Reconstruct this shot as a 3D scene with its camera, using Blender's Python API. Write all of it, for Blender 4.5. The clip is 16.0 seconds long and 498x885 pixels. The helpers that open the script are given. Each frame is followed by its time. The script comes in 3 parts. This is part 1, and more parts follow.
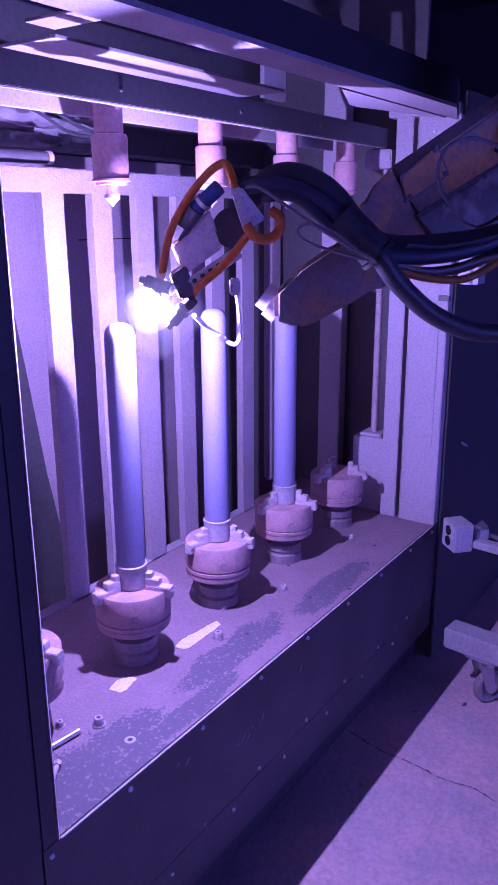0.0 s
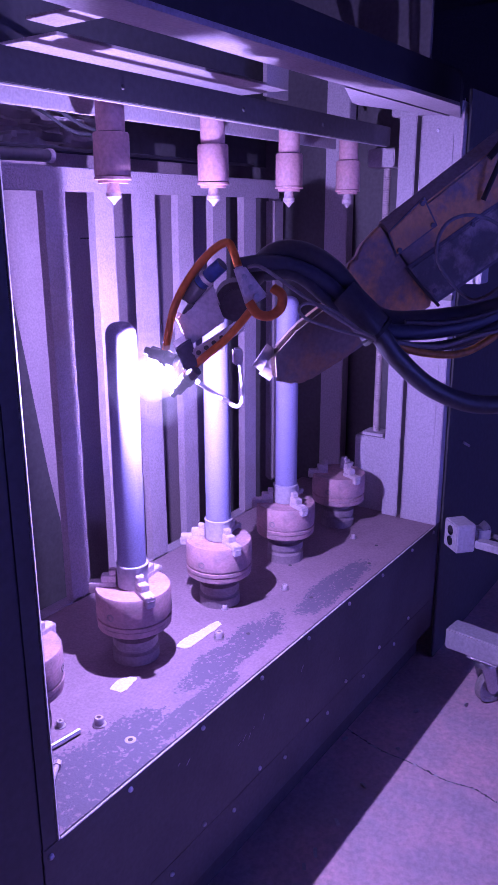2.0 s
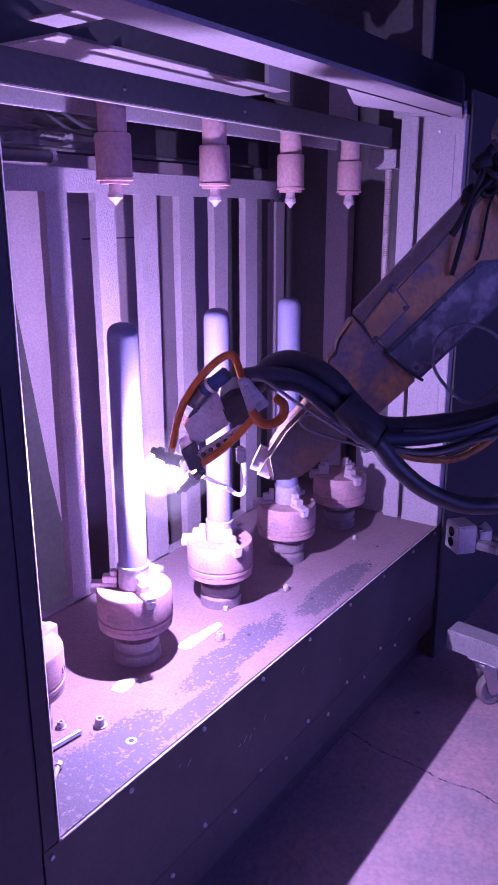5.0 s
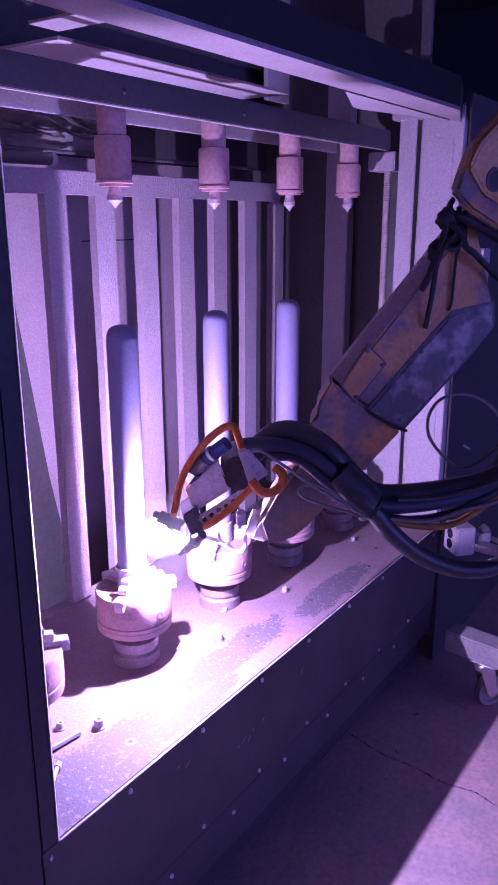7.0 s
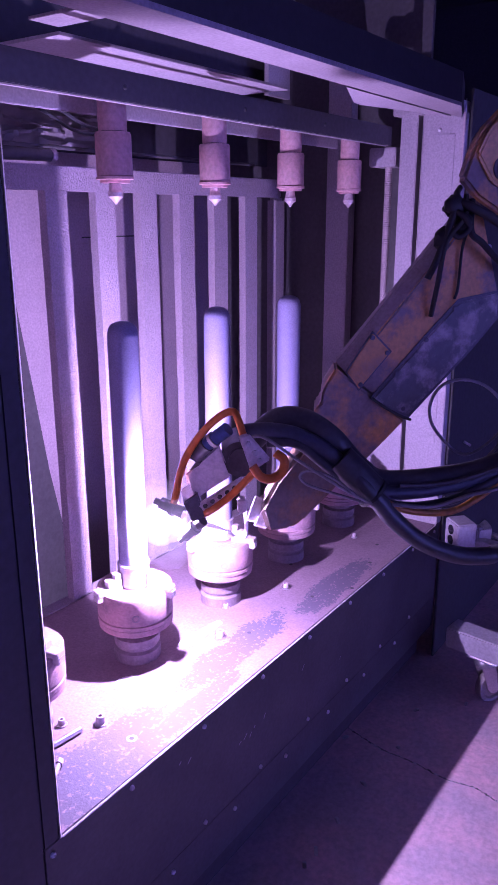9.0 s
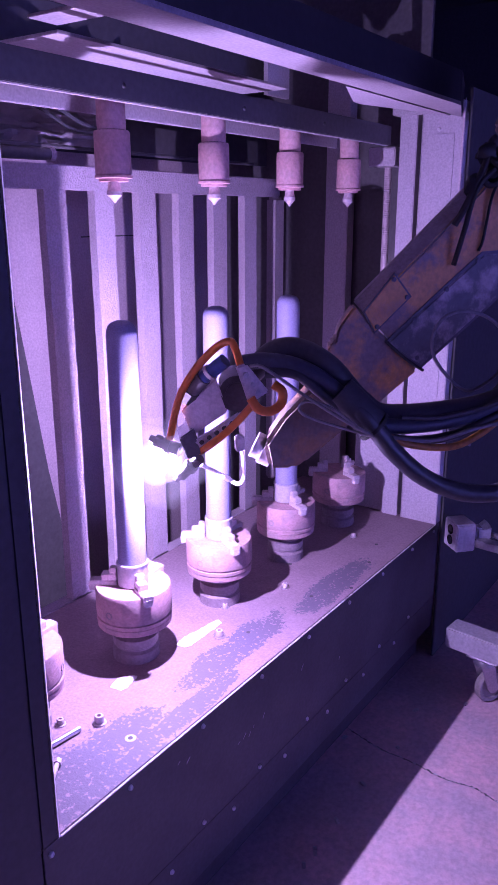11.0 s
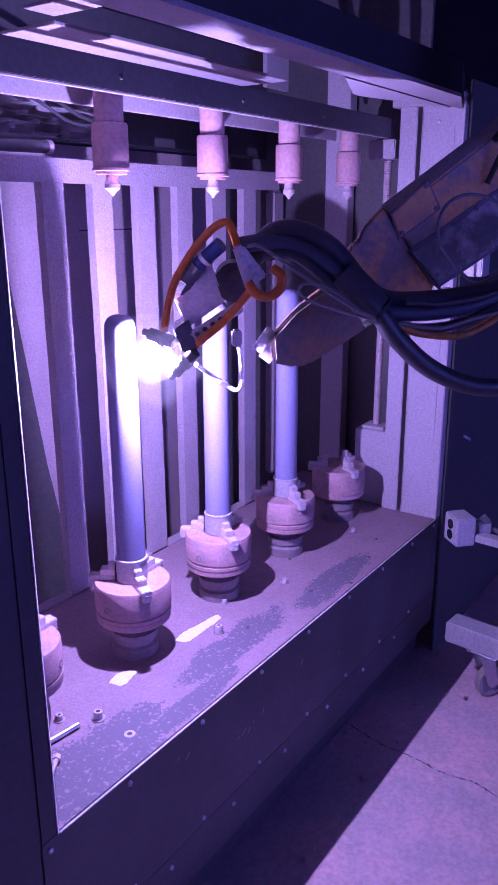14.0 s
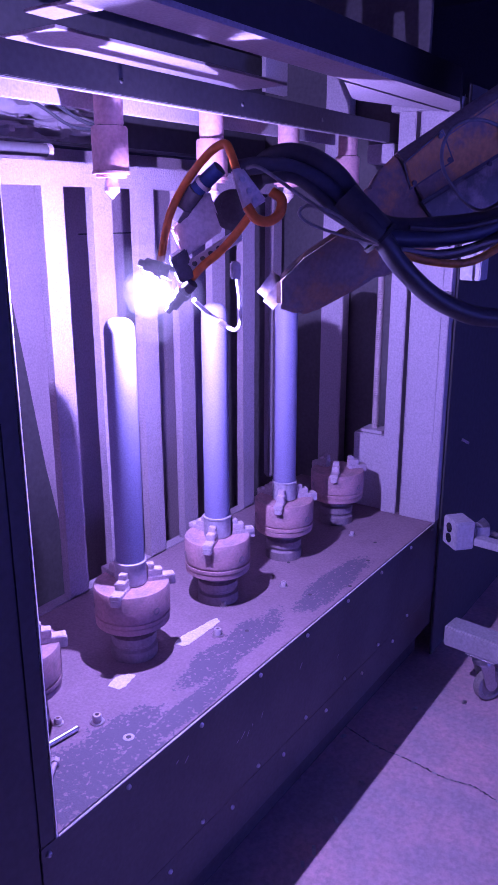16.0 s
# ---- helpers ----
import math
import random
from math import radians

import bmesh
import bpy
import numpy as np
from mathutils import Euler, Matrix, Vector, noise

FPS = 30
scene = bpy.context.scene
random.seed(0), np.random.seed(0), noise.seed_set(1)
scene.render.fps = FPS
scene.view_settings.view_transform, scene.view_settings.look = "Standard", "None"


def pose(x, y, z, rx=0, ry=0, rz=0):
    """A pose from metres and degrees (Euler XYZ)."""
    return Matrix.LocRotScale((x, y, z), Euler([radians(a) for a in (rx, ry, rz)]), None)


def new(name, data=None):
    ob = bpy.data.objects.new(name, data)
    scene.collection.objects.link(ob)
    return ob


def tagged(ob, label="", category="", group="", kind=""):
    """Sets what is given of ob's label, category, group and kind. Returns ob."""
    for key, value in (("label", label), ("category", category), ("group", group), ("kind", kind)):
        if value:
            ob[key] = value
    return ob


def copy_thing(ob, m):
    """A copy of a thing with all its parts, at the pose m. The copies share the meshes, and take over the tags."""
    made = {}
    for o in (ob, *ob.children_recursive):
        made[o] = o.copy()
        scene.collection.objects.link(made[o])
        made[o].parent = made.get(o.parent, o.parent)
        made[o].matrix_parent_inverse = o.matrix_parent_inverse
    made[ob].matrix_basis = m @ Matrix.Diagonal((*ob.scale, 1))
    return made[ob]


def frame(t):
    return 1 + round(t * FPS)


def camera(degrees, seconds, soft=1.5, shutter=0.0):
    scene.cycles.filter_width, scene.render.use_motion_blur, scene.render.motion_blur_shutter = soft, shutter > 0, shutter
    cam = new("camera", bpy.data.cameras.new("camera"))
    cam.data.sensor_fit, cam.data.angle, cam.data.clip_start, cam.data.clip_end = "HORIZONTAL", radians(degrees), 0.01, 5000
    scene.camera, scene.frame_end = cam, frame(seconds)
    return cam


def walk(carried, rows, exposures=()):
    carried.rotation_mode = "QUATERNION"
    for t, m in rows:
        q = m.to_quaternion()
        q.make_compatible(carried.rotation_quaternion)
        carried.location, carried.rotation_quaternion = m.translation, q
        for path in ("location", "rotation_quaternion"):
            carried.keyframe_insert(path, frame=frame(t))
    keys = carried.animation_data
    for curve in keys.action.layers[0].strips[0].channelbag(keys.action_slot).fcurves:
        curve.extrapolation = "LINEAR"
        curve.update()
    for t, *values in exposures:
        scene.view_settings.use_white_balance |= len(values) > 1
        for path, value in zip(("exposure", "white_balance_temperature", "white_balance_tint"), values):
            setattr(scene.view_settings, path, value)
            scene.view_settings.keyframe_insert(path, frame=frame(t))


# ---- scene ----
cam = camera(35.69, 16.0, shutter=0.5)
PATH = [
    (0, pose(-0.0044, -0.0041, 1.6692, 73.868, 0.294, -55.525)),
    (0.5, pose(-0.0007, -0.0025, 1.6715, 73.805, 0.228, -55.453)),
    (1, pose(0.0030, 0.0004, 1.6718, 73.720, 0.225, -55.418)),
    (1.5, pose(0.0039, 0.0007, 1.6680, 73.753, 0.208, -55.403)),
    (2, pose(0.0024, -0.0014, 1.6689, 73.783, 0.192, -55.334)),
    (2.5, pose(-0.0029, -0.0008, 1.6743, 73.750, 0.120, -55.359)),
    (3, pose(-0.0031, -0.0018, 1.6722, 73.831, 0.117, -55.343)),
    (3.5, pose(-0.0000, -0.0000, 1.6700, 73.837, 0.163, -55.306)),
    (4, pose(0.0049, 0.0003, 1.6683, 73.783, 0.197, -55.241)),
    (6.5, pose(-0.0024, -0.0026, 1.6725, 73.934, 0.048, -55.306)),
    (7, pose(-0.0017, -0.0043, 1.6712, 73.962, 0.089, -55.285)),
    (7.5, pose(0.0002, -0.0002, 1.6718, 73.865, 0.073, -55.340)),
    (8, pose(0.0029, -0.0014, 1.6740, 73.770, 0.042, -55.248)),
    (8.5, pose(0.0000, -0.0023, 1.6723, 73.771, 0.104, -55.225)),
    (9, pose(-0.0013, -0.0012, 1.6728, 73.667, 0.130, -55.279)),
    (11.5, pose(0.0042, -0.0015, 1.6680, 73.712, 0.114, -55.297)),
    (12, pose(0.0090, 0.0016, 1.6708, 73.490, 0.142, -55.314)),
    (12.5, pose(0.0118, 0.0030, 1.6708, 73.341, 0.156, -55.294)),
    (13, pose(0.0133, 0.0032, 1.6678, 73.292, 0.214, -55.280)),
    (13.5, pose(0.0133, 0.0023, 1.6678, 73.229, 0.222, -55.263)),
    (14, pose(0.0106, 0.0027, 1.6669, 73.282, 0.180, -55.323)),
    (14.5, pose(0.0088, 0.0032, 1.6684, 73.326, 0.154, -55.346)),
    (15, pose(0.0083, 0.0043, 1.6662, 73.425, 0.134, -55.381)),
    (15.5, pose(0.0061, 0.0056, 1.6649, 73.526, 0.107, -55.451)),
    (16, pose(0.0068, 0.0048, 1.6627, 73.626, 0.095, -55.466)),
]
walk(cam, PATH, exposures=[(0.0, 0.40, 4980, 25), (4.0, 0.54, 5800, 11), (6.5, 0.68, 6100, 10), (9.0, 0.68, 6100, 10), (12.0, 0.56, 5750, 11), (16.0, 0.42, 4980, 24)])

# ---- light: dim hall all round, the arc itself glows on the gun ----
world = bpy.data.worlds.new("hall")
scene.world = world
world.use_nodes = True
world.node_tree.nodes["Background"].inputs[0].default_value = (0.064, 0.056, 0.27, 1)
world.node_tree.nodes["Background"].inputs[1].default_value = 13.5
ARC_POWER = 49000.0


# ---- materials ----
def material(name, color, rough=0.6, metal=0.0, second=None, scale=6.0, mix=0.5, grain=90.0, bump=0.15,
             lo=0.42, hi=0.62, stretch=(1, 1, 1), rough_var=0.15, each=0.0):
    """Colour broken by large stains (second) and by fine grain, with relief."""
    m = bpy.data.materials.new(name)
    m.use_nodes = True
    nt = m.node_tree
    n, l = nt.nodes, nt.links
    b = n["Principled BSDF"]
    tc = n.new("ShaderNodeTexCoord")
    mp = n.new("ShaderNodeMapping")
    mp.inputs["Scale"].default_value = stretch
    l.new(tc.outputs["Object"], mp.inputs["Vector"])
    big = n.new("ShaderNodeTexNoise")
    big.inputs["Scale"].default_value = scale
    big.inputs["Detail"].default_value = 6
    big.inputs["Roughness"].default_value = 0.65
    fine = n.new("ShaderNodeTexNoise")
    fine.inputs["Scale"].default_value = grain
    fine.inputs["Detail"].default_value = 4
    l.new(mp.outputs[0], big.inputs["Vector"])
    l.new(mp.outputs[0], fine.inputs["Vector"])
    ramp = n.new("ShaderNodeValToRGB")
    ramp.color_ramp.elements[0].position, ramp.color_ramp.elements[1].position = lo, hi
    l.new(big.outputs["Fac"], ramp.inputs[0])
    mx = n.new("ShaderNodeMix")
    mx.data_type = "RGBA"
    mx.inputs["A"].default_value = (*color, 1)
    mx.inputs["B"].default_value = (*(second or [c * 0.7 for c in color]), 1)
    amount = n.new("ShaderNodeMath")
    amount.operation = "MULTIPLY"
    amount.inputs[1].default_value = mix
    l.new(ramp.outputs[0], amount.inputs[0])
    l.new(amount.outputs[0], mx.inputs["Factor"])
    g = n.new("ShaderNodeMapRange")
    g.inputs["From Min"].default_value, g.inputs["From Max"].default_value = 0.3, 0.7
    g.inputs["To Min"].default_value, g.inputs["To Max"].default_value = 0.82, 1.12
    l.new(fine.outputs["Fac"], g.inputs["Value"])
    mul = n.new("ShaderNodeMix")
    mul.data_type, mul.blend_type = "RGBA", "MULTIPLY"
    mul.inputs["Factor"].default_value = 1
    l.new(mx.outputs["Result"], mul.inputs["A"])
    l.new(g.outputs[0], mul.inputs["B"])
    l.new(mul.outputs["Result"], b.inputs["Base Color"])
    r = n.new("ShaderNodeMapRange")
    r.inputs["To Min"].default_value, r.inputs["To Max"].default_value = max(0.05, rough - rough_var), min(1, rough + rough_var)
    l.new(big.outputs["Fac"], r.inputs["Value"])
    l.new(r.outputs[0], b.inputs["Roughness"])
    b.inputs["Metallic"].default_value = metal
    bp = n.new("ShaderNodeBump")
    bp.inputs["Strength"].default_value = bump
    bp.inputs["Distance"].default_value = 0.004
    l.new(fine.outputs["Fac"], bp.inputs["Height"])
    l.new(bp.outputs[0], b.inputs["Normal"])
    return m


def glow(name, color, strength):
    m = bpy.data.materials.new(name)
    m.use_nodes = True
    b = m.node_tree.nodes["Principled BSDF"]
    b.inputs["Base Color"].default_value = (0, 0, 0, 1)
    b.inputs["Emission Color"].default_value = (*color, 1)
    b.inputs["Emission Strength"].default_value = strength
    return m


SPRAYED = material("oversprayed_steel", (0.37, 0.305, 0.355), 0.8, 0.0, (0.30, 0.245, 0.29), 4, 0.5, 170, 0.9)
BACKING = material("stained_sheet", (0.46, 0.36, 0.42), 0.75, 0.0, (0.38, 0.30, 0.35), 3, 0.6, 120, 0.15)
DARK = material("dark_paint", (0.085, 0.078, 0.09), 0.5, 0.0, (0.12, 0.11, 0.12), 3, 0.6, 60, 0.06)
FRONT = material("front_sheet", (0.076, 0.069, 0.084), 0.45, 0.0, (0.054, 0.049, 0.061), 3, 0.7, 80, 0.05)
BLACK = material("black_wall", (0.060, 0.056, 0.066), 0.7, 0.0, (0.08, 0.074, 0.08), 2, 0.5, 40, 0.1)
POST = material("post_paint", (0.48, 0.425, 0.485), 0.6, 0.0, (0.38, 0.335, 0.39), 2, 0.3, 140, 0.05)
COATED = material("sprayed_rod", (0.205, 0.190, 0.325), 0.62, 0.0, (0.18, 0.165, 0.285), 7, 0.5, 260, 0.10)
COLLAR = material("bare_collar", (0.40, 0.36, 0.42), 0.5, 0.2, None, 8, 0.4, 100, 0.1)
CHUCK = material("chuck_iron", (0.44, 0.262, 0.292), 0.7, 0.1, (0.25, 0.185, 0.21), 14, 0.7, 140, 0.3)
JAW = material("jaw_steel", (0.55, 0.46, 0.50), 0.6, 0.2, (0.40, 0.32, 0.36), 30, 0.6, 150, 0.3)
SPINDLE = material("spindle_iron", (0.28, 0.22, 0.25), 0.65, 0.2, (0.2, 0.15, 0.18), 12, 0.7, 120, 0.2)
TAIL = material("tailstock_paint", (0.56, 0.33, 0.35), 0.6, 0.05, (0.42, 0.3, 0.33), 10, 0.6, 100, 0.12)
ORANGE = material("worn_orange", (0.66, 0.32, 0.11), 0.5, 0.0, (0.32, 0.2, 0.15), 9, 0.8, 70, 0.2, 0.50, 0.64)
DUSTY_ORANGE = material("dusted_orange", (0.68, 0.33, 0.12), 0.55, 0.0, (0.22, 0.17, 0.185), 5.5, 0.92, 80, 0.25, 0.45, 0.57)
WRIST = material("dusted_wrist", (0.23, 0.175, 0.165), 0.6, 0.0, (0.40, 0.21, 0.11), 7, 0.8, 80, 0.25, 0.46, 0.60)
LIT_DUST = material("lit_arm_dust", (0.36, 0.30, 0.34), 0.7, 0.0, (0.26, 0.21, 0.24), 9, 0.7, 120, 0.3)
GRIME = material("grimed_cover", (0.13, 0.115, 0.13), 0.5, 0.0, (0.52, 0.42, 0.42), 13, 0.85, 60, 0.25, 0.50, 0.66)
YELLOW = material("yellow_paint", (0.74, 0.40, 0.12), 0.45, 0.0, (0.50, 0.25, 0.08), 8, 0.5, 80, 0.06)
GUN = material("gun_cover", (0.74, 0.66, 0.70), 0.5, 0.0, (0.48, 0.41, 0.45), 14, 0.7, 110, 0.12)
GUN_DARK = material("gun_dark", (0.10, 0.085, 0.105), 0.5, 0.2, (0.16, 0.14, 0.16), 20, 0.6, 110, 0.2)
BLUE = material("blue_coupling", (0.035, 0.07, 0.25), 0.4, 0.2, (0.02, 0.04, 0.14), 20, 0.6, 90, 0.1)
HOSE_ORANGE = material("orange_hose", (0.62, 0.16, 0.025), 0.4, 0.0, (0.42, 0.10, 0.03), 14, 0.6, 60, 0.06)
HOSE_BLACK = material("black_hose", (0.045, 0.046, 0.06), 0.42, 0.0, (0.075, 0.07, 0.085), 12, 0.6, 90, 0.12)
HOSE_BLUE = material("blue_hose", (0.05, 0.056, 0.095), 0.42, 0.0, (0.05, 0.05, 0.08), 12, 0.6, 90, 0.1)
WIRE = material("grey_wire", (0.22, 0.2, 0.22), 0.45, 0.0, None, 20, 0.4, 90, 0.05)
YELLOW_CABLE = material("yellow_cable", (0.5, 0.2, 0.04), 0.45, 0.0, (0.2, 0.09, 0.03), 30, 0.7, 90, 0.1)
RUBBER_BLACK = material("black_rubber", (0.02, 0.02, 0.022), 0.6, 0.0, None, 20, 0.4, 90, 0.1)
STEEL = material("bright_steel", (0.6, 0.56, 0.6), 0.32, 0.9, None, 20, 0.4, 150, 0.1)
GREYBOX = material("grey_enamel", (0.50, 0.47, 0.53), 0.45, 0.1, (0.42, 0.39, 0.44), 8, 0.5, 90, 0.05)
BEAM_SHADE = material("shaded_beam", (0.022, 0.021, 0.026), 0.6, 0.0, (0.034, 0.032, 0.038), 3, 0.6, 60, 0.06)
SIDE = material("side_paint", (0.045, 0.041, 0.05), 0.55, 0.0, (0.06, 0.055, 0.065), 3, 0.6, 60, 0.06)
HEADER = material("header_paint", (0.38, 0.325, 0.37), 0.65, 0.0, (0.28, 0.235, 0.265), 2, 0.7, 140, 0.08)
RUBBER = material("caster_tread", (0.34, 0.29, 0.30), 0.65, 0.0, None, 20, 0.5, 120, 0.1)
CONCRETE = material("concrete", (0.74, 0.49, 0.53), 0.72, 0.0, (0.52, 0.42, 0.48), 2.6, 0.9, 70, 0.4, 0.42, 0.60)
DUST = material("metal_dust", (0.62, 0.56, 0.62), 0.5, 0.2, (0.06, 0.05, 0.06), 70, 1.0, 160, 0.6, 0.44, 0.52)
FOIL = material("crumpled_film", (0.42, 0.38, 0.43), 0.35, 0.0, None, 6, 0.5, 30, 0.3)
# Bare metal; its paleness also stands in for glints on the screws and panel lip.
BRIGHT = material("bare_streak", (0.78, 0.72, 0.78), 0.55, 0.1, None, 30, 0.3, 140, 0.2)
ARC = glow("arc_glow", (0.68, 0.48, 1.04), ARC_POWER)


def plume_glare(name, strength, fade):
    """Clear shell that glows and fades to its rim: the arc's glare over its jet."""
    m = bpy.data.materials.new(name)
    m.use_nodes = True
    n, l = m.node_tree.nodes, m.node_tree.links
    n.clear()
    add, clear, shine, out, tc, axis, clamp, power, gain = (n.new("ShaderNode" + k) for k in (
        "AddShader", "BsdfTransparent", "Emission", "OutputMaterial", "TexCoord", "VectorMath", "Clamp", "Math", "Math"))
    shine.inputs[0].default_value = (0.64, 0.47, 1.0, 1)
    axis.operation = "DOT_PRODUCT"
    axis.inputs[1].default_value = (0, -1, 0)
    power.operation, gain.operation = "POWER", "MULTIPLY"
    power.inputs[1].default_value, gain.inputs[1].default_value = fade, strength
    l.new(tc.outputs["Normal"], axis.inputs[0])
    l.new(axis.outputs["Value"], clamp.inputs[0])
    l.new(clamp.outputs[0], power.inputs[0])
    l.new(power.outputs[0], gain.inputs[0])
    l.new(gain.outputs[0], shine.inputs[1])
    l.new(clear.outputs[0], add.inputs[0])
    l.new(shine.outputs[0], add.inputs[1])
    l.new(add.outputs[0], out.inputs[0])
    return m


GLARE_SHELLS = [plume_glare("jet_glare", *g) for g in ((4.0, 1.5), (0.9, 2.0), (0.24, 2.4))]
LENS = material("sensor_lens", (0.02, 0.02, 0.03), 0.12, 0.0, None, 20, 0.2, 50, 0.0)


# ---- mesh helpers ----
def mesh_object(name, bm, mat, smooth=False):
    me = bpy.data.meshes.new(name)
    bmesh.ops.recalc_face_normals(bm, faces=bm.faces[:])
    bm.to_mesh(me)
    bm.free()
    me.materials.append(mat)
    if smooth:
        for p in me.polygons:
            p.use_smooth = True
        me.set_sharp_from_angle(angle=radians(40))
    return new(name, me)


def part(name, bm, mat, parent, label="", smooth=True):
    ob = mesh_object(name, bm, mat, smooth)
    ob.parent = parent
    return tagged(ob, label)


def thing(name, m, label, category, group="", kind=""):
    ob = new(name)
    ob.matrix_basis = m
    ob.empty_display_size = 0.05
    return tagged(ob, label, category, group, kind)


def box(lo, hi, bevel=0.0, bm=None):
    one = bmesh.new()
    bmesh.ops.create_cube(one, size=1)
    for v in one.verts:
        v.co = [lo[i] + (v.co[i] + 0.5) * (hi[i] - lo[i]) for i in range(3)]
    if bevel:
        bmesh.ops.bevel(one, geom=one.edges[:], offset=bevel, segments=2, affect="EDGES")
    return joined(bm, one)


def joined(bm, one):
    if bm is None:
        return one
    me = bpy.data.meshes.new("tmp")
    one.to_mesh(me)
    one.free()
    bm.from_mesh(me)
    bpy.data.meshes.remove(me)
    return bm


def lathe(profile, seg=40, bm=None):
    """Turned body round z from (radius, height) pairs, bottom to top."""
    one = bmesh.new()
    rings = []
    for r, z in profile:
        if r < 1e-6:
            rings.append([one.verts.new((0, 0, z))])
        else:
            rings.append([one.verts.new((r * math.cos(2 * math.pi * i / seg), r * math.sin(2 * math.pi * i / seg), z)) for i in range(seg)])
    for a, b in zip(rings, rings[1:]):
        for i in range(seg):
            j = (i + 1) % seg
            q = [a[i % len(a)], a[j % len(a)], b[j % len(b)], b[i % len(b)]]
            q = list(dict.fromkeys(q))
            if len(q) > 2:
                one.faces.new(q)
    for ring in (rings[0], rings[-1]):
        if len(ring) > 1:
            one.faces.new(ring)
    return joined(bm, one)


def rod(p, q, r, seg=14, bm=None, r2=None):
    p, q = Vector(p), Vector(q)
    one = lathe([(r, 0), (r if r2 is None else r2, (q - p).length)], seg)
    one.transform(Matrix.Translation(p) @ (q - p).to_track_quat("Z", "Y").to_matrix().to_4x4())
    return joined(bm, one)


def smooth_path(points, steps=8):
    """Catmull-Rom through the points."""
    P = [Vector(p) for p in points]
    P = [P[0] * 2 - P[1]] + P + [P[-1] * 2 - P[-2]]
    out = []
    for a, b, c, d in zip(P, P[1:], P[2:], P[3:]):
        for i in range(steps):
            t = i / steps
            out.append(0.5 * (2 * b + (c - a) * t + (2 * a - 5 * b + 4 * c - d) * t * t + (3 * b - a - 3 * c + d) * t ** 3))
    out.append(P[-2])
    return out


def hose(points, r, seg=12, steps=8, bm=None):
    path = smooth_path(points, steps)
    one = bmesh.new()
    side = None
    rings = []
    for i, p in enumerate(path):
        d = (path[min(i + 1, len(path) - 1)] - path[max(i - 1, 0)]).normalized()
        side = (d.orthogonal() if side is None else side - d * side.dot(d)).normalized()
        up = d.cross(side)
        rings.append([one.verts.new(p + r * (math.cos(k) * side + math.sin(k) * up)) for k in (2 * math.pi * j / seg for j in range(seg))])
    for a, b in zip(rings, rings[1:]):
        for i in range(seg):
            one.faces.new((a[i], a[(i + 1) % seg], b[(i + 1) % seg], b[i]))
    one.faces.new(rings[0])
    one.faces.new(rings[-1])
    return joined(bm, one)


def prism(outline, depth0, depth1, bevel=0.0, bm=None):
    """Outline of (x, z) pairs, drawn out along y."""
    one = bmesh.new()
    a = [one.verts.new((x, depth0, z)) for x, z in outline]
    b = [one.verts.new((x, depth1, z)) for x, z in outline]
    n = len(outline)
    one.faces.new(a)
    one.faces.new(b)
    for i in range(n):
        one.faces.new((a[i], a[(i + 1) % n], b[(i + 1) % n], b[i]))
    bmesh.ops.recalc_face_normals(one, faces=one.faces[:])
    if bevel:
        bmesh.ops.bevel(one, geom=one.edges[:], offset=bevel, segments=2, affect="EDGES")
    return joined(bm, one)


def hexa(quad, depth, bevel=0.004):
    """A box from four corners of its face and the way to its back."""
    one = bmesh.new()
    a = [one.verts.new(p) for p in quad]
    b = [one.verts.new(Vector(p) + Vector(depth)) for p in quad]
    one.faces.new(a)
    one.faces.new(b[::-1])
    for i in range(4):
        one.faces.new((a[i], b[i], b[(i + 1) % 4], a[(i + 1) % 4]))
    bmesh.ops.recalc_face_normals(one, faces=one.faces[:])
    bmesh.ops.bevel(one, geom=one.edges[:], offset=bevel, segments=2, affect="EDGES")
    return one


def ball(center, r, squash=(1, 1, 1), bm=None, sub=2):
    one = bmesh.new()
    bmesh.ops.create_icosphere(one, subdivisions=sub, radius=r)
    for v in one.verts:
        v.co = Vector([v.co[i] * squash[i] for i in range(3)]) + Vector(center)
    return joined(bm, one)


def structure(name, bm, mat, label, category, smooth=False):
    return tagged(mesh_object(name, bm, mat, smooth), label, category, kind="structure")


# ---- the place ----
BENCH = 0.47
FLOOR = -0.15
ROW_Y = 1.38
ROW_X = [1.025, 1.427, 1.825, 2.226, 2.627]

structure("floor", box((-6, -14, FLOOR - 0.1), (9, 8, FLOOR)), CONCRETE, "worn pinkish-grey concrete workshop floor with cracks", "floor")
for nm, lo, hi in (("wall_north", (-6, 6.0, FLOOR), (9, 6.2, 5)), 
                   ("wall_east", (8.0, -14, FLOOR), (8.2, 6, 5)), ("wall_west", (-5.2, -14, FLOOR), (-5.0, 6, 5))):
    structure(nm, box(lo, hi), BLACK, "dark unlit workshop wall", "wall")
structure("ceiling", box((-6, -14, 3.6), (9, 8, 3.8)), BLACK, "dark unlit workshop ceiling", "ceiling")


def screw_head(r, h):
    return lathe([(r, 0), (r * 0.97, h * 0.4), (r * 0.75, h * 0.85), (r * 0.35, h), (r * 0.3, h * 0.6), (0, h * 0.6)], 12)


def cabinet():
    """The spray cabinet: bench, skirt, jambs, beams, all fixed together."""
    c = thing("spray_cabinet", Matrix(), "open grey steel spray cabinet with a dusted bench and overhead beams", "cabinet")
    # bench and skirt
    bench = part("bench_top", box((0.50, 1.043, BENCH - 0.012), (3.05, 1.80, BENCH), 0.002), BENCH_MAT, c, "dusted steel bench top, paint worn through near its front edge", False)
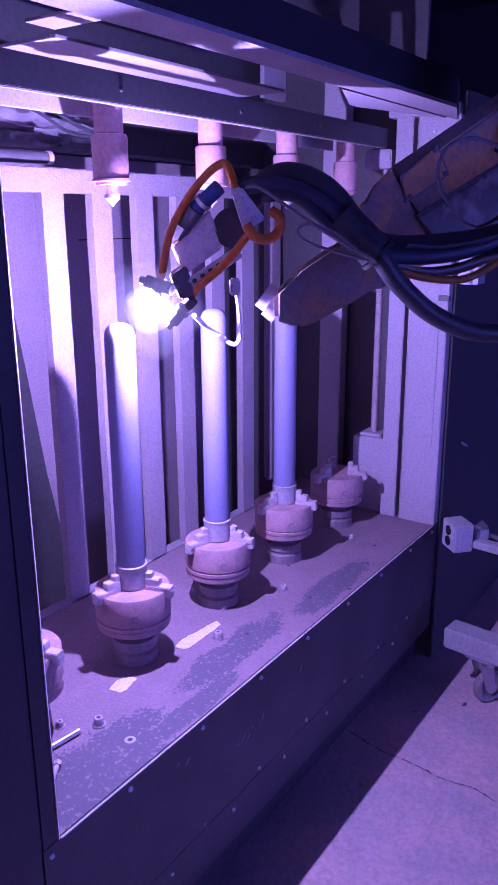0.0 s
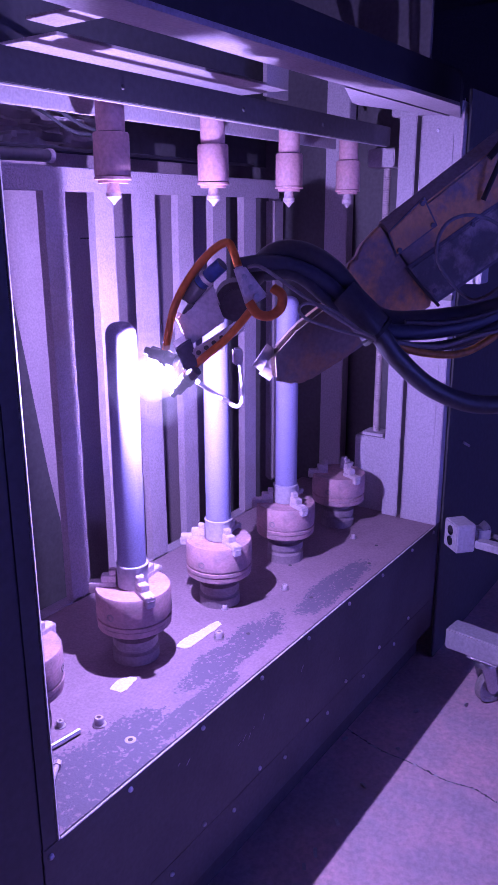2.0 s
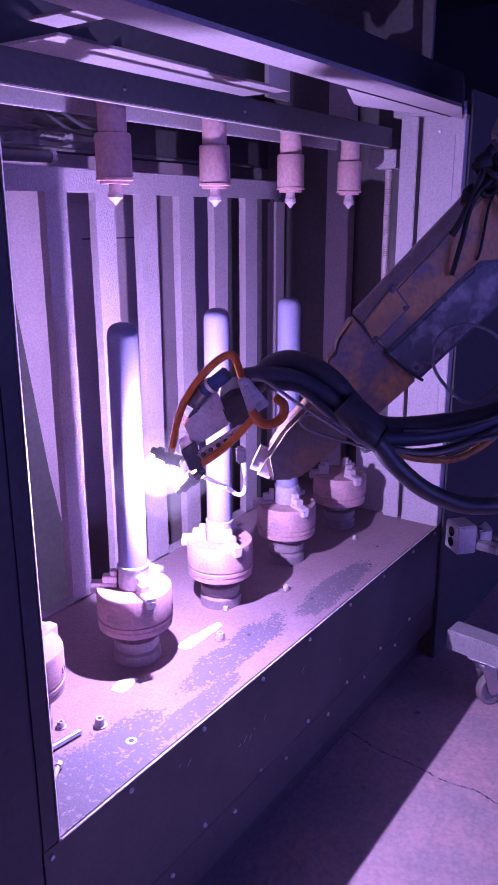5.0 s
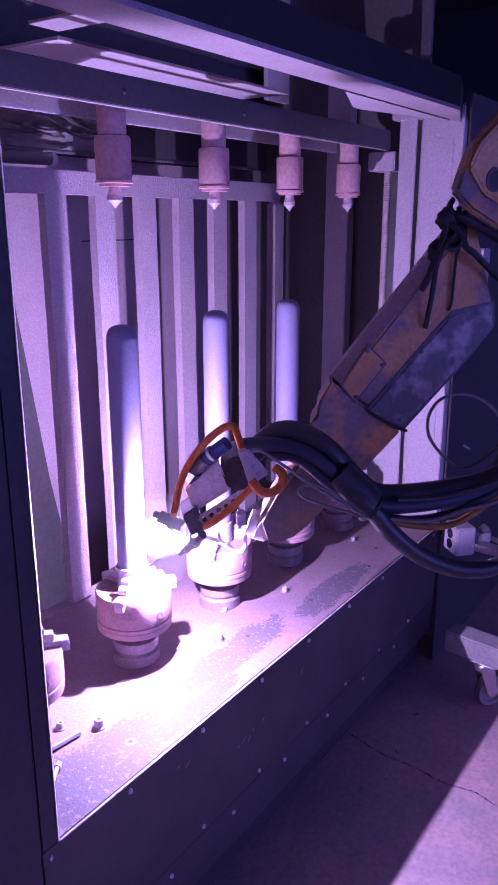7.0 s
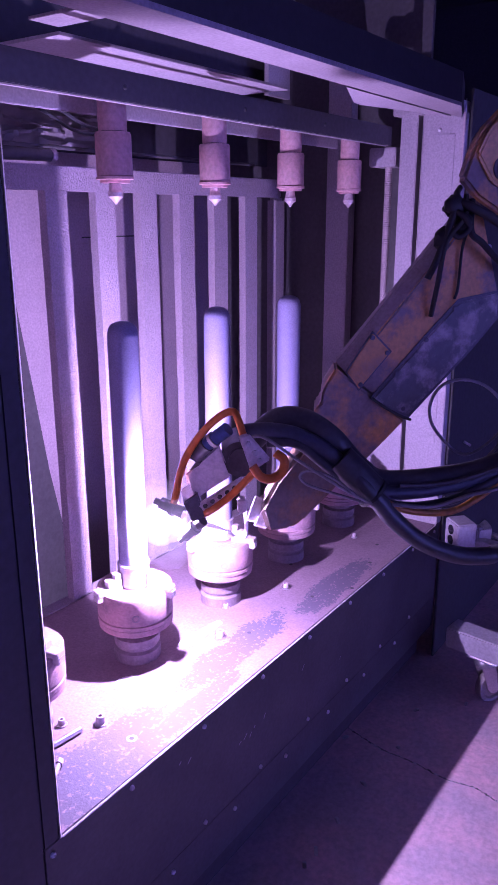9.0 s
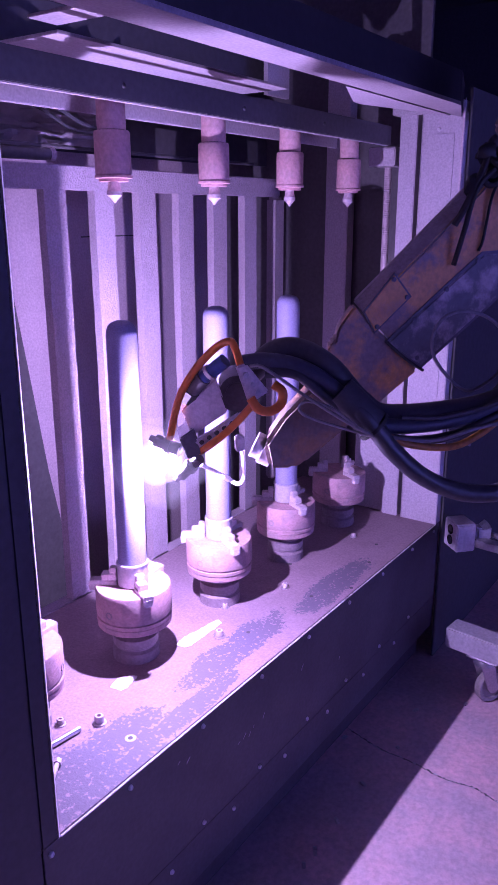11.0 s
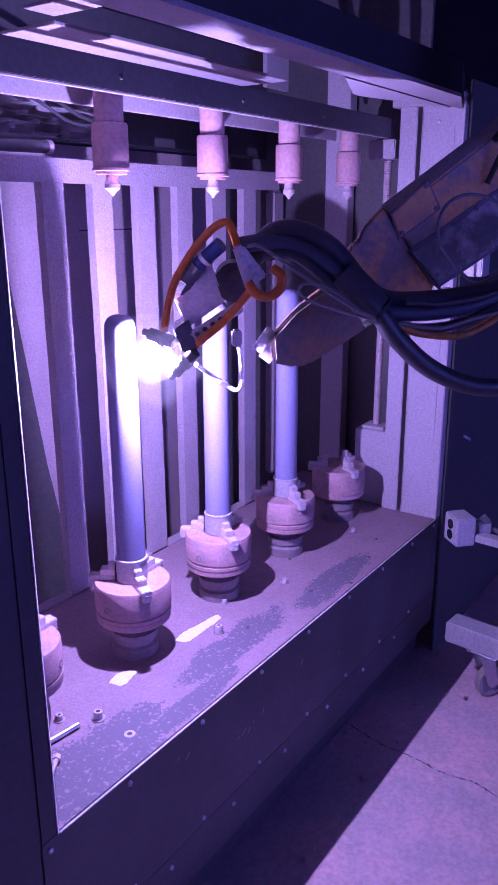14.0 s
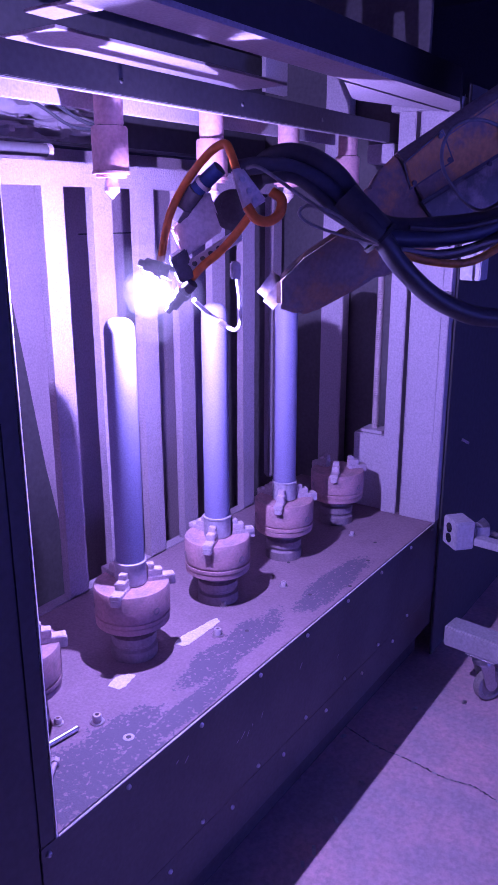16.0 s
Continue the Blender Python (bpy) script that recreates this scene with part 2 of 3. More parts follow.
    skirt = part("front_skirt", box((0.785, 1.037, 0.140), (2.86, 1.043, BENCH + 0.001), 0.001), FRONT, c, "dark painted sheet skirt with screws", False)
    base = part("base_skirt", box((0.62, 1.040, 0.0), (2.86, 1.052, 0.136), 0.001), FRONT, c, "dark base sheet", False)
    part("edge_trim", box((0.83, 1.0345, BENCH - 0.001), (2.82, 1.0385, BENCH + 0.003), 0.001), BRIGHT, c, "bright worn front edge", False)
    # Screw heads are pale all over: their glint is put into the colour.
    first = None
    for row, z, owner in (((0.803, 1.032, 1.294, 1.558, 1.813, 2.076, 2.33, 2.589, 2.803), BENCH - 0.022, skirt),
                          ((0.80, 1.03, 1.29, 1.547, 1.813, 2.07, 2.33, 2.59), 0.160, skirt),
                          ((0.90, 1.162, 1.425, 1.688, 1.95, 2.21, 2.47), 0.104, base)):
        for x in row:
            if first is None:
                s = first = part("screw", screw_head(0.0068, 0.006), BRIGHT, owner)
            else:
                s = new("screw", first.data)
                s.parent = owner
            s.matrix_basis = pose(x, 1.037 if owner is skirt else 1.040, z, 90, 0, 0)
    # side jamb at the entry
    part("plinth", box((0.62, 1.10, FLOOR), (2.86, 2.29, 0.0)), BLACK, c, "dark recessed plinth", False)
    part("side_panel", box((0.10, 1.035, FLOOR), (0.78, 1.05, 2.6), 0.002), SIDE, c, "dark sheet side panel", False)
    part("panel_edge", box((0.7805, 1.0345, BENCH + 0.002), (0.823, 1.0515, 2.6), 0.004), SIDE, c, "", False)
    # Pale chamfered lip: the reflection along the panel's edge, put into shape and colour.
    lip = prism_flat([(0.8235, 1.0335), (0.8300, 1.0385), (0.8300, 1.060), (0.8235, 1.060)], BENCH + 0.002, 2.6)
    part("panel_lip", lip, BRIGHT, c, "thin edge lip, pale for its glint", False)
    # end wall with its post
    part("end_post", box((2.82, 1.036, BENCH), (2.90, 1.19, 2.02), 0.003), POST, c, "pale painted end post", False)
    part("end_post", box((2.82, 1.208, BENCH), (2.90, 1.275, 2.03), 0.003), POST, c, "pale painted end post", False)
    part("slot_backing", box((2.86, 1.1905, BENCH), (2.90, 1.2075, 2.02)), BLACK, c, "", False)
    part("slot_edge", box((2.818, 1.186, BENCH), (2.8225, 1.1895, 2.02)), STEEL, c, "bright slot edge", False)
    part("post_cover", box((2.8165, 1.065, 0.80), (2.8195, 1.150, 1.95), 0.001), POST, c, "thin cover strip", False)
    part("post_cap", box((2.80, 1.045, 2.02), (2.90, 1.30, 2.06), 0.003), POST, c, "", False)
    s = new("screw", first.data)
    s.parent = c
    s.matrix_basis = pose(2.82, 1.125, 1.965, 0, -90, 0)
    part("screw_housing", box((2.84, 1.2765, BENCH), (2.96, 1.42, 0.79), 0.004), POST, c, "grey box under the lead screw", False)
    part("housing_cover", box((2.855, 1.30, 0.7905), (2.945, 1.40, 0.803), 0.003), POST, c, "", False)
    part("end_wall", box((3.0505, 1.27, FLOOR), (3.07, 2.34, 2.6)), DARK, c, "dark end wall", False)
    # Unseen wall, added to keep arc light inside and bounce some back.
    part("unseen_side_wall", box((0.478, 1.052, FLOOR), (0.4995, 2.34, 2.6)), SPRAYED, c, "unseen inner side wall, added to hold the arc's light in", False)
    part("rear_post", box((2.97, 1.56, BENCH), (3.029, 1.665, 2.3), 0.003), POST, c, "pale rear post", False)
    part("outer_post", box((2.862, 1.024, FLOOR), (4.4, 1.0345, 2.1), 0.002), BLACK, c, "dark outer panel", False)
    part("wire_stub", rod((3.035, 1.020, 0.772), (3.055, 1.0, 0.755), 0.006, 10), JAW, c, "short pale wire end")
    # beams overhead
    # Near-black face, pale underside: the arc's light from below is put into these colours.
    part("front_beam", prism_flat([(0.2, 0.944), (2.53, 0.944), (2.81, 1.0395), (0.2, 1.0395)], 2.0115, 2.10), BEAM_SHADE, c, "front header beam, its unlit face near black", False)
    part("header_lip", prism_flat([(0.2, 0.940), (2.52, 0.940), (2.82, 1.046), (0.2, 1.046)], 2.0, 2.011), HEADER, c, "lower flange of the header, pale as lit from below", False)
    beam = part("tailstock_beam", box((0.3, 1.30, 1.919), (2.80, 1.312, 1.985), 0.002), DARK, c, "dark beam that holds the tailstocks", False)
    part("beam_lip", box((0.3, 1.3125, 1.918), (2.80, 1.324, 1.922)), POST, c, "bright lower lip", False)
    part("rear_beam", box((0.3, 1.47, 1.91), (2.70, 1.482, 1.985), 0.002), POST, c, "pale rear beam", False)
    for x in ROW_X[1:]:
        part("mounting_bridge", box((x - 0.036, 1.3125, 1.960), (x + 0.036, 1.352, 1.985)), DARK, c, "", False)
    for x in (1.39, 1.86, 2.30):
        s = part("screw", screw_head(0.0062, 0.003), BLACK, beam)
        s.matrix_basis = pose(x, 1.30, 1.95, 90, 0, 0)
    part("roof_plate", box((1.325, 1.43, 2.06), (2.295, 1.80, 2.068), 0.001), POST, c, "pale roof plate", False)
    part("roof_cross", box((1.24, 1.08, 2.075), (1.325, 1.43, 2.082), 0.001), HEADER, c, "pale cross member", False)
    part("gusset", prism_flat([(2.02, 1.0785), (2.30, 1.20), (2.36, 1.207), (2.80, 1.09), (2.80, 1.0785)], 2.006, 2.016), POST, c, "pale corner gusset", False)
    # Added pale sheets: patches of light on the wall beyond, built as shapes.
    part("lit_wall_patch", box((2.885, 1.90, 2.15), (3.10, 1.92, 2.9)), POST, c, "pale sheet for a lit patch of the wall beyond", False)
    part("lit_wall_patch", box((3.37, 1.90, 2.15), (4.0, 1.92, 2.9)), POST, c, "pale sheet for a lit patch of the wall beyond", False)
    # lead screw and its bearing
    part("lead_screw", thread((2.90, 1.353, 0.80), 1.06, 0.0145), JAW, c, "threaded steel lead screw")
    part("screw_bearing", box((2.84, 1.30, 1.85), (2.96, 1.41, 1.918), 0.004), POST, c, "", False)
    part("whip", hose([(2.723, 1.0, 1.40), (2.723, 1.0, 1.75), (2.725, 1.0, 1.95), (2.727, 1.0, 2.01)], 0.0045), JAW, c, "thin upright rod")
    part("whip_tip", rod((2.727, 1.0, 2.005), (2.728, 1.0, 2.05), 0.0055, 10, None, 0.001), STEEL, c)
    part("whip_bracket", box((2.715, 0.995, 1.38), (2.735, 1.036, 1.40), 0.002), DARK, c, "", False)
    sw = part("switch_box", box((2.865, 0.945, 1.43), (2.95, 1.0235, 1.57), 0.004), GREYBOX, c, "pale switch box", False)
    part("button", ball((2.905, 0.944, 1.52), 0.016, (0.8, 0.5, 1.2)), STEEL, sw)
    # loose bits that are welded or screwed to the bench
    for x, y, r in ((1.136, 1.236, 0.0115), (1.631, 1.237, 0.0115), (1.077, 1.310, 0.009), (1.784, 1.329, 0.008), (2.008, 1.244, 0.009), (2.522, 1.253, 0.008)):
        washer = part("washer", lathe([(r * 1.55, 0.0), (r * 1.55, 0.003), (r, 0.0035)], 18), STEEL, bench)
        washer.matrix_basis = pose(x, y, BENCH)
        b = part("bolt", lathe([(r, 0.002), (r, r * 1.7), (r * 0.85, r * 1.9), (r * 0.5, r * 1.9), (r * 0.5, r * 1.0), (0, r * 1.0)], 18), JAW, bench, "socket head bolt")
        b.matrix_basis = pose(x, y, BENCH)
    for x, y in ((1.137, 1.133), (2.006, 1.14), (2.134, 1.06), (2.509, 1.148), (2.175, 1.327), (1.70, 1.18), (2.35, 1.10)):
        h = part("screw_hole", lathe([(0.0065, -0.002), (0.0065, 0.0006), (0.0, 0.0006)], 14), BLACK, bench, "dark countersunk hole")
        h.matrix_basis = pose(x, y, BENCH)
    ring = part("worn_ring", lathe([(0.014, 0.0), (0.013, 0.0005), (0.0068, 0.0005)], 20), POST, bench, "bright worn ring round a screw hole")
    ring.matrix_basis = pose(1.137, 1.133, BENCH)
    # scuffs on the skirt and the clamp screw of its corner plate
    random.seed(21)
    for x, z in ((1.20, 0.40), (1.235, 0.385), (1.45, 0.30), (1.475, 0.305), (1.50, 0.296), (1.52, 0.31), (1.57, 0.315), (1.78, 0.36), (2.02, 0.27)):
        L = random.uniform(0.004, 0.013)
        scuff = part("scuff", prism([(-L, 0), (L, 0.0015), (L * 0.8, 0.003), (-L * 0.7, 0.002)], -0.0004, 0.0004), POST, skirt, "pale scuff", False)
        scuff.matrix_basis = pose(x, 1.0368, z, 0, random.uniform(-60, -10), 0)
    return c


def prism_flat(outline, z0, z1):
    bm = prism([(x, y) for x, y in outline], z0, z1)
    for v in bm.verts:
        v.co = (v.co.x, v.co.z, v.co.y)
    return bm


def thread(base, length, r):
    n = int(length / 0.008)
    prof = []
    for i in range(n):
        z = i * length / n
        prof += [(r, z), (r, z + 0.003), (r * 0.88, z + 0.0045), (r * 0.88, z + 0.0065)]
    bm = lathe(prof, 16)
    bm.transform(Matrix.Translation(base))
    return bm


def bench_material():
    """Pinkish spray dust over blue-grey paint; the dust is scuffed off in a band along the front edge."""
    m = material("bench_paint", (0.275, 0.190, 0.230), 0.65, 0.0, (0.225, 0.160, 0.195), 5, 0.7, 150, 0.3)
    nt = m.node_tree
    n, l = nt.nodes, nt.links
    b = n["Principled BSDF"]
    dust = b.inputs["Base Color"].links[0].from_socket
    tc = n.new("ShaderNodeTexCoord")
    sep = n.new("ShaderNodeSeparateXYZ")
    l.new(tc.outputs["Object"], sep.inputs[0])

    def noise_node(scale, detail):
        k = n.new("ShaderNodeTexNoise")
        k.inputs["Scale"].default_value, k.inputs["Detail"].default_value = scale, detail
        l.new(tc.outputs["Object"], k.inputs["Vector"])
        return k.outputs["Fac"]

    def calc(op, a, c):
        k = n.new("ShaderNodeMath")
        k.operation = op
        for i, v in enumerate((a, c)):
            if isinstance(v, (int, float)):
                k.inputs[i].default_value = v
            else:
                l.new(v, k.inputs[i])
        return k.outputs[0]

    flecks = n.new("ShaderNodeMapRange")
    flecks.inputs["From Min"].default_value, flecks.inputs["From Max"].default_value = 0.60, 0.64
    l.new(noise_node(95, 3), flecks.inputs["Value"])
    band = None
    for cx, cy, rx, ry in ((1.63, 1.160, 0.27, 0.062), (0.98, 1.125, 0.27, 0.120), (1.30, 1.085, 0.22, 0.035), (2.12, 1.120, 0.26, 0.060)):
        dx = calc("DIVIDE", calc("SUBTRACT", sep.outputs["X"], cx), rx)
        dy = calc("DIVIDE", calc("SUBTRACT", sep.outputs["Y"], cy), ry)
        spot = calc("SUBTRACT", 0.92, calc("ADD", calc("MULTIPLY", dx, dx), calc("MULTIPLY", dy, dy)))
        band = spot if band is None else calc("MAXIMUM", band, spot)
    edge = calc("MULTIPLY", calc("SUBTRACT", noise_node(9, 5), 0.5), 2.0)
    speck = calc("MULTIPLY", calc("SUBTRACT", noise_node(110, 2), 0.5), 1.6)
    total = calc("ADD", calc("ADD", band, edge), speck)
    ramp = n.new("ShaderNodeMapRange")
    ramp.inputs["From Min"].default_value, ramp.inputs["From Max"].default_value = 0.0, 0.12
    l.new(total, ramp.inputs["Value"])
    mx = n.new("ShaderNodeMix")
    mx.data_type = "RGBA"
    worn = calc("MULTIPLY", ramp.outputs[0], calc("SUBTRACT", 1.0, flecks.outputs[0]))
    l.new(worn, mx.inputs["Factor"])
    l.new(dust, mx.inputs["A"])
    mx.inputs["B"].default_value = (0.12, 0.10, 0.14, 1)
    l.new(mx.outputs["Result"], b.inputs["Base Color"])
    return m


BENCH_MAT = bench_material()
CABINET = cabinet()


def slat_wall():
    w = thing("slat_wall", Matrix(), "rear extraction wall of upright oversprayed steel slats", "wall", kind="structure")
    part("backing", box((0.50, 2.301, FLOOR), (3.05, 2.32, 1.90)), BACKING, w, "stained steel backing sheet", False)
    part("top_rail", box((0.6, 1.755, 1.743), (2.76, 1.79, 1.811), 0.003), SPRAYED, w, "", False)
    part("seam", box((2.18, 2.2985, 1.591), (2.62, 2.3005, 1.596)), BLACK, w, "", False)
    for i in range(6):
        x = 1.577 + i * 0.1945
        slat = prism([(x - 0.040, BENCH), (x + 0.040, BENCH), (x + 0.040, 1.743), (x - 0.040, 1.743)], 1.757, 1.787)
        bmesh.ops.subdivide_edges(slat, edges=[e for e in slat.edges if e.calc_length() > 1], cuts=40)
        for v in slat.verts:
            bend = noise.noise((i * 3.7, 0, v.co.z * 2.4)) * 0.004
            v.co.x += bend + 0.0016 * noise.noise((v.co.x * 40, i, v.co.z * 55))
        part("slat", slat, SPRAYED, w, "upright oversprayed slat", False)
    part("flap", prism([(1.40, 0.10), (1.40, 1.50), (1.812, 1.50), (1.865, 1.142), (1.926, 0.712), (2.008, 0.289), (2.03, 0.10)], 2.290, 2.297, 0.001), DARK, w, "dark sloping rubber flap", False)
    part("foot_rail", box((0.6, 1.757, BENCH + 0.0005), (2.80, 1.80, BENCH + 0.006)), SPRAYED, w, "", False)
    part("end_slat", box((2.915, 1.885, BENCH), (3.005, 1.93, 1.748), 0.012), SPRAYED, w, "rounded end upright", False)
    part("upper_sheet", box((0.3, 2.001, 1.88), (3.03, 2.02, 2.3)), BLACK, w, "", False)
    return w


slat_wall()


# ---- chucks, rods, tailstocks ----
def chuck(x):
    c = thing("lathe_chuck", pose(x, ROW_Y, BENCH), "three-jaw lathe chuck, dusted pinkish iron, on the bench", "chuck", "chucks on the bench")
    part("spindle", lathe([(0.066, 0), (0.066, 0.03), (0.058, 0.036), (0.058, 0.042), (0.064, 0.047), (0.064, 0.07), (0.05, 0.075), (0.05, 0.105)], 36), SPINDLE, c, "dark spindle nose")
    body = part("body", lathe([(0.06, 0.104), (0.098, 0.104), (0.103, 0.108), (0.103, 0.122), (0.101, 0.124), (0.105, 0.126), (0.105, 0.136), (0.1012, 0.138), (0.1012, 0.142), (0.105, 0.144), (0.105, 0.214), (0.102, 0.219), (0.03, 0.219)], 48), CHUCK, c)
    for k in range(3):
        a = radians(60 + 120 * k)
        s = part("key_socket", lathe([(0.011, -0.004), (0.011, 0.003), (0.007, 0.003), (0.007, -0.003), (0, -0.003)], 12), SPINDLE, body)
        s.matrix_basis = pose(0.103 * math.cos(a), 0.103 * math.sin(a), 0.165, 0, 90, math.degrees(a))
    for k in range(3):
        bm = box((0.045, -0.015, 0.217), (0.120, 0.015, 0.232), 0.002)
        box((0.045, -0.013, 0.231), (0.086, 0.013, 0.252), 0.002, bm)
        box((0.045, -0.011, 0.251), (0.064, 0.011, 0.268), 0.002, bm)
        box((0.100, -0.012, 0.200), (0.122, 0.012, 0.222), 0.002, bm)
        j = part("jaw", bm, JAW, c, "stepped steel jaw", False)
        j.matrix_basis = pose(0, 0, 0, 0, 0, 120 * k)
    return c


CHUCKS = [chuck(ROW_X[0])]
for x in ROW_X[1:]:
    CHUCKS.append(copy_thing(CHUCKS[0], pose(x, ROW_Y, BENCH)))


def work_rod(x):
    r = thing("steel_rod", pose(x, ROW_Y, BENCH + 0.222), "upright grey-blue sprayed steel rod held in a chuck", "rod", "rods in the chucks")
    part("shaft", lathe([(0.0395, 0.062), (0.0395, 0.688), (0.0382, 0.700), (0.0345, 0.711), (0.0275, 0.719), (0.016, 0.7245), (0, 0.726)], 40), COATED, r)
    part("collar", lathe([(0.043, 0), (0.043, 0.058), (0.0445, 0.059), (0.0445, 0.064), (0.04, 0.066)], 40), COLLAR, r, "bare steel collar")
    return r


RODS = [work_rod(ROW_X[1])]
for x in ROW_X[2:4]:
    RODS.append(copy_thing(RODS[0], pose(x, ROW_Y, BENCH + 0.222)))


def tailstock(x):
    t = thing("tailstock", pose(x, ROW_Y, 1.70), "pinkish painted tailstock with a live centre, hung from the beam", "tailstock", "tailstocks under the beam")
    part("quill", lathe([(0.033, 0.1650), (0.034, 0.171), (0.034, 0.285)], 32), TAIL, t)
    part("barrel", lathe([(0.040, 0.063), (0.043, 0.066), (0.043, 0.158), (0.040, 0.163)], 36), TAIL, t)
    part("groove", lathe([(0.0315, 0.1625), (0.0315, 0.1655)], 28), BLACK, t, "dark joint")
    part("flange", lathe([(0.036, 0.049), (0.036, 0.056), (0.045, 0.057), (0.045, 0.063)], 36), TAIL, t)
    part("centre", lathe([(0.002, 0), (0.006, 0.006), (0.011, 0.012), (0.0185, 0.018), (0.0185, 0.028), (0.0165, 0.03), (0.0135, 0.049)], 28), JAW, t, "steel live centre")
    return t


TAILS = [tailstock(ROW_X[1])]
for x in ROW_X[2:]:
    copy_thing(TAILS[0], pose(x, ROW_Y, 1.70))

# ---- the robot: spray gun head, hoses, forearm ----
ARM = pose(1.44, 1.36, 0.0, 0, 0, -46.2)
HEAD = thing("robot_arm", ARM @ pose(0, 0, 1.5), "worn orange robot arm with an arc spray gun and hoses", "robot arm")


def gun():
    body = hexa([(0.116, -0.13, 0.111), (0.201, -0.15, 0.194), (0.231, -0.15, 0.108), (0.143, -0.13, 0.045)], (0.0, 0.074, 0.0))
    for v in body.verts:
        if v.co.y > -0.11:
            v.co.y += max(0.0, 0.55 * (v.co.x - 0.116) - 0.22 * max(0.0, v.co.z - 0.10))
    part("gun_body", body, GUN, HEAD, "grey gun cover", False)
    part("motor", rod((0.254, -0.150, 0.152), (0.270, -0.01, 0.152), 0.046, 28), GUN_DARK, HEAD, "dark round feed motor")
    part("motor_cap", rod((0.253, -0.158, 0.152), (0.254, -0.149, 0.152), 0.030, 24), GUN_DARK, HEAD)
    for p, q, r in (((0.054, -0.105, 0.030), (0.111, -0.14, 0.012), 0.017), ((0.113, -0.105, -0.066), (0.158, -0.14, -0.01), 0.015)):
        bm = rod(p, q, r, 12)
        P, Q = Vector(p), Vector(q)
        rod(P.lerp(Q, 0.45), P.lerp(Q, 0.62), r * 1.3, 12, bm)
        rod(P.lerp(Q, -0.25), P, r * 0.55, 12, bm)
        part("nozzle", bm, GUN_DARK, HEAD, "scorched dark nozzle")
    part("nozzle_block", hexa([(0.108, -0.150, 0.045), (0.145, -0.150, 0.069), (0.166, -0.150, 0.005), (0.130, -0.150, -0.012)], (0.0, 0.100, 0.0)), GUN_DARK, HEAD, "", False)
    plate = part("perforated_plate", hexa([(0.141, -0.15, 0.034), (0.256, -0.158, 0.107), (0.278, -0.158, 0.087), (0.162, -0.15, 0.014)], (0.002, 0.012, 0.002)), GUN, HEAD, "", False)
    A, B = Vector((0.165, -0.150, 0.034)), Vector((0.258, -0.157, 0.092))
    for i in range(6):
        c = A.lerp(B, i / 5)
        part("hole", rod(c + Vector((-0.003, -0.006, 0)), c + Vector((0.001, 0.004, 0)), 0.0055, 10), BLACK, plate)
    part("coupling", rod((0.144, -0.13, 0.161), (0.171, -0.15, 0.195), 0.020, 16), GUN_DARK, HEAD)
    part("coupling", rod((0.130, -0.115, 0.135), (0.144, -0.13, 0.161), 0.023, 8), GUN_DARK, HEAD)
    part("coupling", rod((0.171, -0.15, 0.195), (0.220, -0.18, 0.241), 0.0175, 16), BLUE, HEAD, "blue coupling")
    part("hose_clip", rod((0.183, -0.157, 0.206), (0.189, -0.161, 0.212), 0.021, 16), STEEL, HEAD)
    part("bracket", hexa([(0.239, -0.228, 0.235), (0.264, -0.228, 0.240), (0.318, -0.228, 0.172), (0.270, -0.228, 0.142)], (0, 0.016, 0)), GUN, HEAD, "grey hose bracket", False)
    for x, z in ((0.262, 0.215), (0.278, 0.192), (0.290, 0.172)):
        part("bolt", rod((x, -0.236, z), (x, -0.226, z), 0.007, 6), STEEL, HEAD)
    part("arc", ball((0.059, -0.070, -0.036), 0.006, (1.2, 1.0, 1.0), None, 1), ARC, HEAD, "blinding white-violet arc")
    # Shells round the arc: its glare built as glowing shapes, together with the jet.
    for k, mat in enumerate(GLARE_SHELLS):
        bm = ball((0, 0, 0), (0.032, 0.060, 0.120)[k], (1.15 - 0.05 * k, 0.9, 1.0), None, 4)
        for v in bm.verts:
            d = v.co.normalized()
            v.co = v.co * (1 + 0.14 * noise.noise(d * 1.6 + Vector((k, 0, 0))) + 0.07 * noise.noise(d * 5 + Vector((0, k, 0)))) + Vector((0.060, -0.066, -0.040))
        part("glare_shell", bm, mat, HEAD, "violet-white shell for the arc's glare and spray jet")
    part("wire_hose", hose([(0.086, -0.135, 0.040), (0.11, -0.14, 0.141), (0.15, -0.15, 0.214), (0.197, -0.18, 0.271), (0.229, -0.2, 0.289), (0.241, -0.21, 0.27), (0.25, -0.225, 0.238)], 0.0095), HOSE_ORANGE, HEAD, "orange wire hose")
    part("wire_hose", hose([(0.272, -0.235, 0.16), (0.291, -0.24, 0.134), (0.319, -0.24, 0.128), (0.344, -0.24, 0.145), (0.347, -0.24, 0.174), (0.328, -0.23, 0.190)], 0.0115), HOSE_ORANGE, HEAD, "orange wire hose")
    part("wire_hose", hose([(0.284, -0.215, 0.143), (0.25, -0.19, 0.096), (0.217, -0.178, 0.060), (0.176, -0.165, 0.025), (0.151, -0.085, -0.018)], 0.0095), HOSE_ORANGE, HEAD, "orange wire hose")
    part("air_pipe", hose([(0.170, -0.04, -0.060), (0.208, 0.02, -0.098), (0.250, 0.04, -0.130), (0.279, 0.04, -0.148), (0.293, 0.04, -0.142), (0.298, 0.04, -0.120), (0.290, 0.0, -0.058), (0.270, -0.09, 0.01)], 0.006), BRIGHT, HEAD, "thin bright air pipe")
    part("pipe_nut", rod((0.240, 0.036, -0.122), (0.256, 0.040, -0.134), 0.009, 6), STEEL, HEAD)
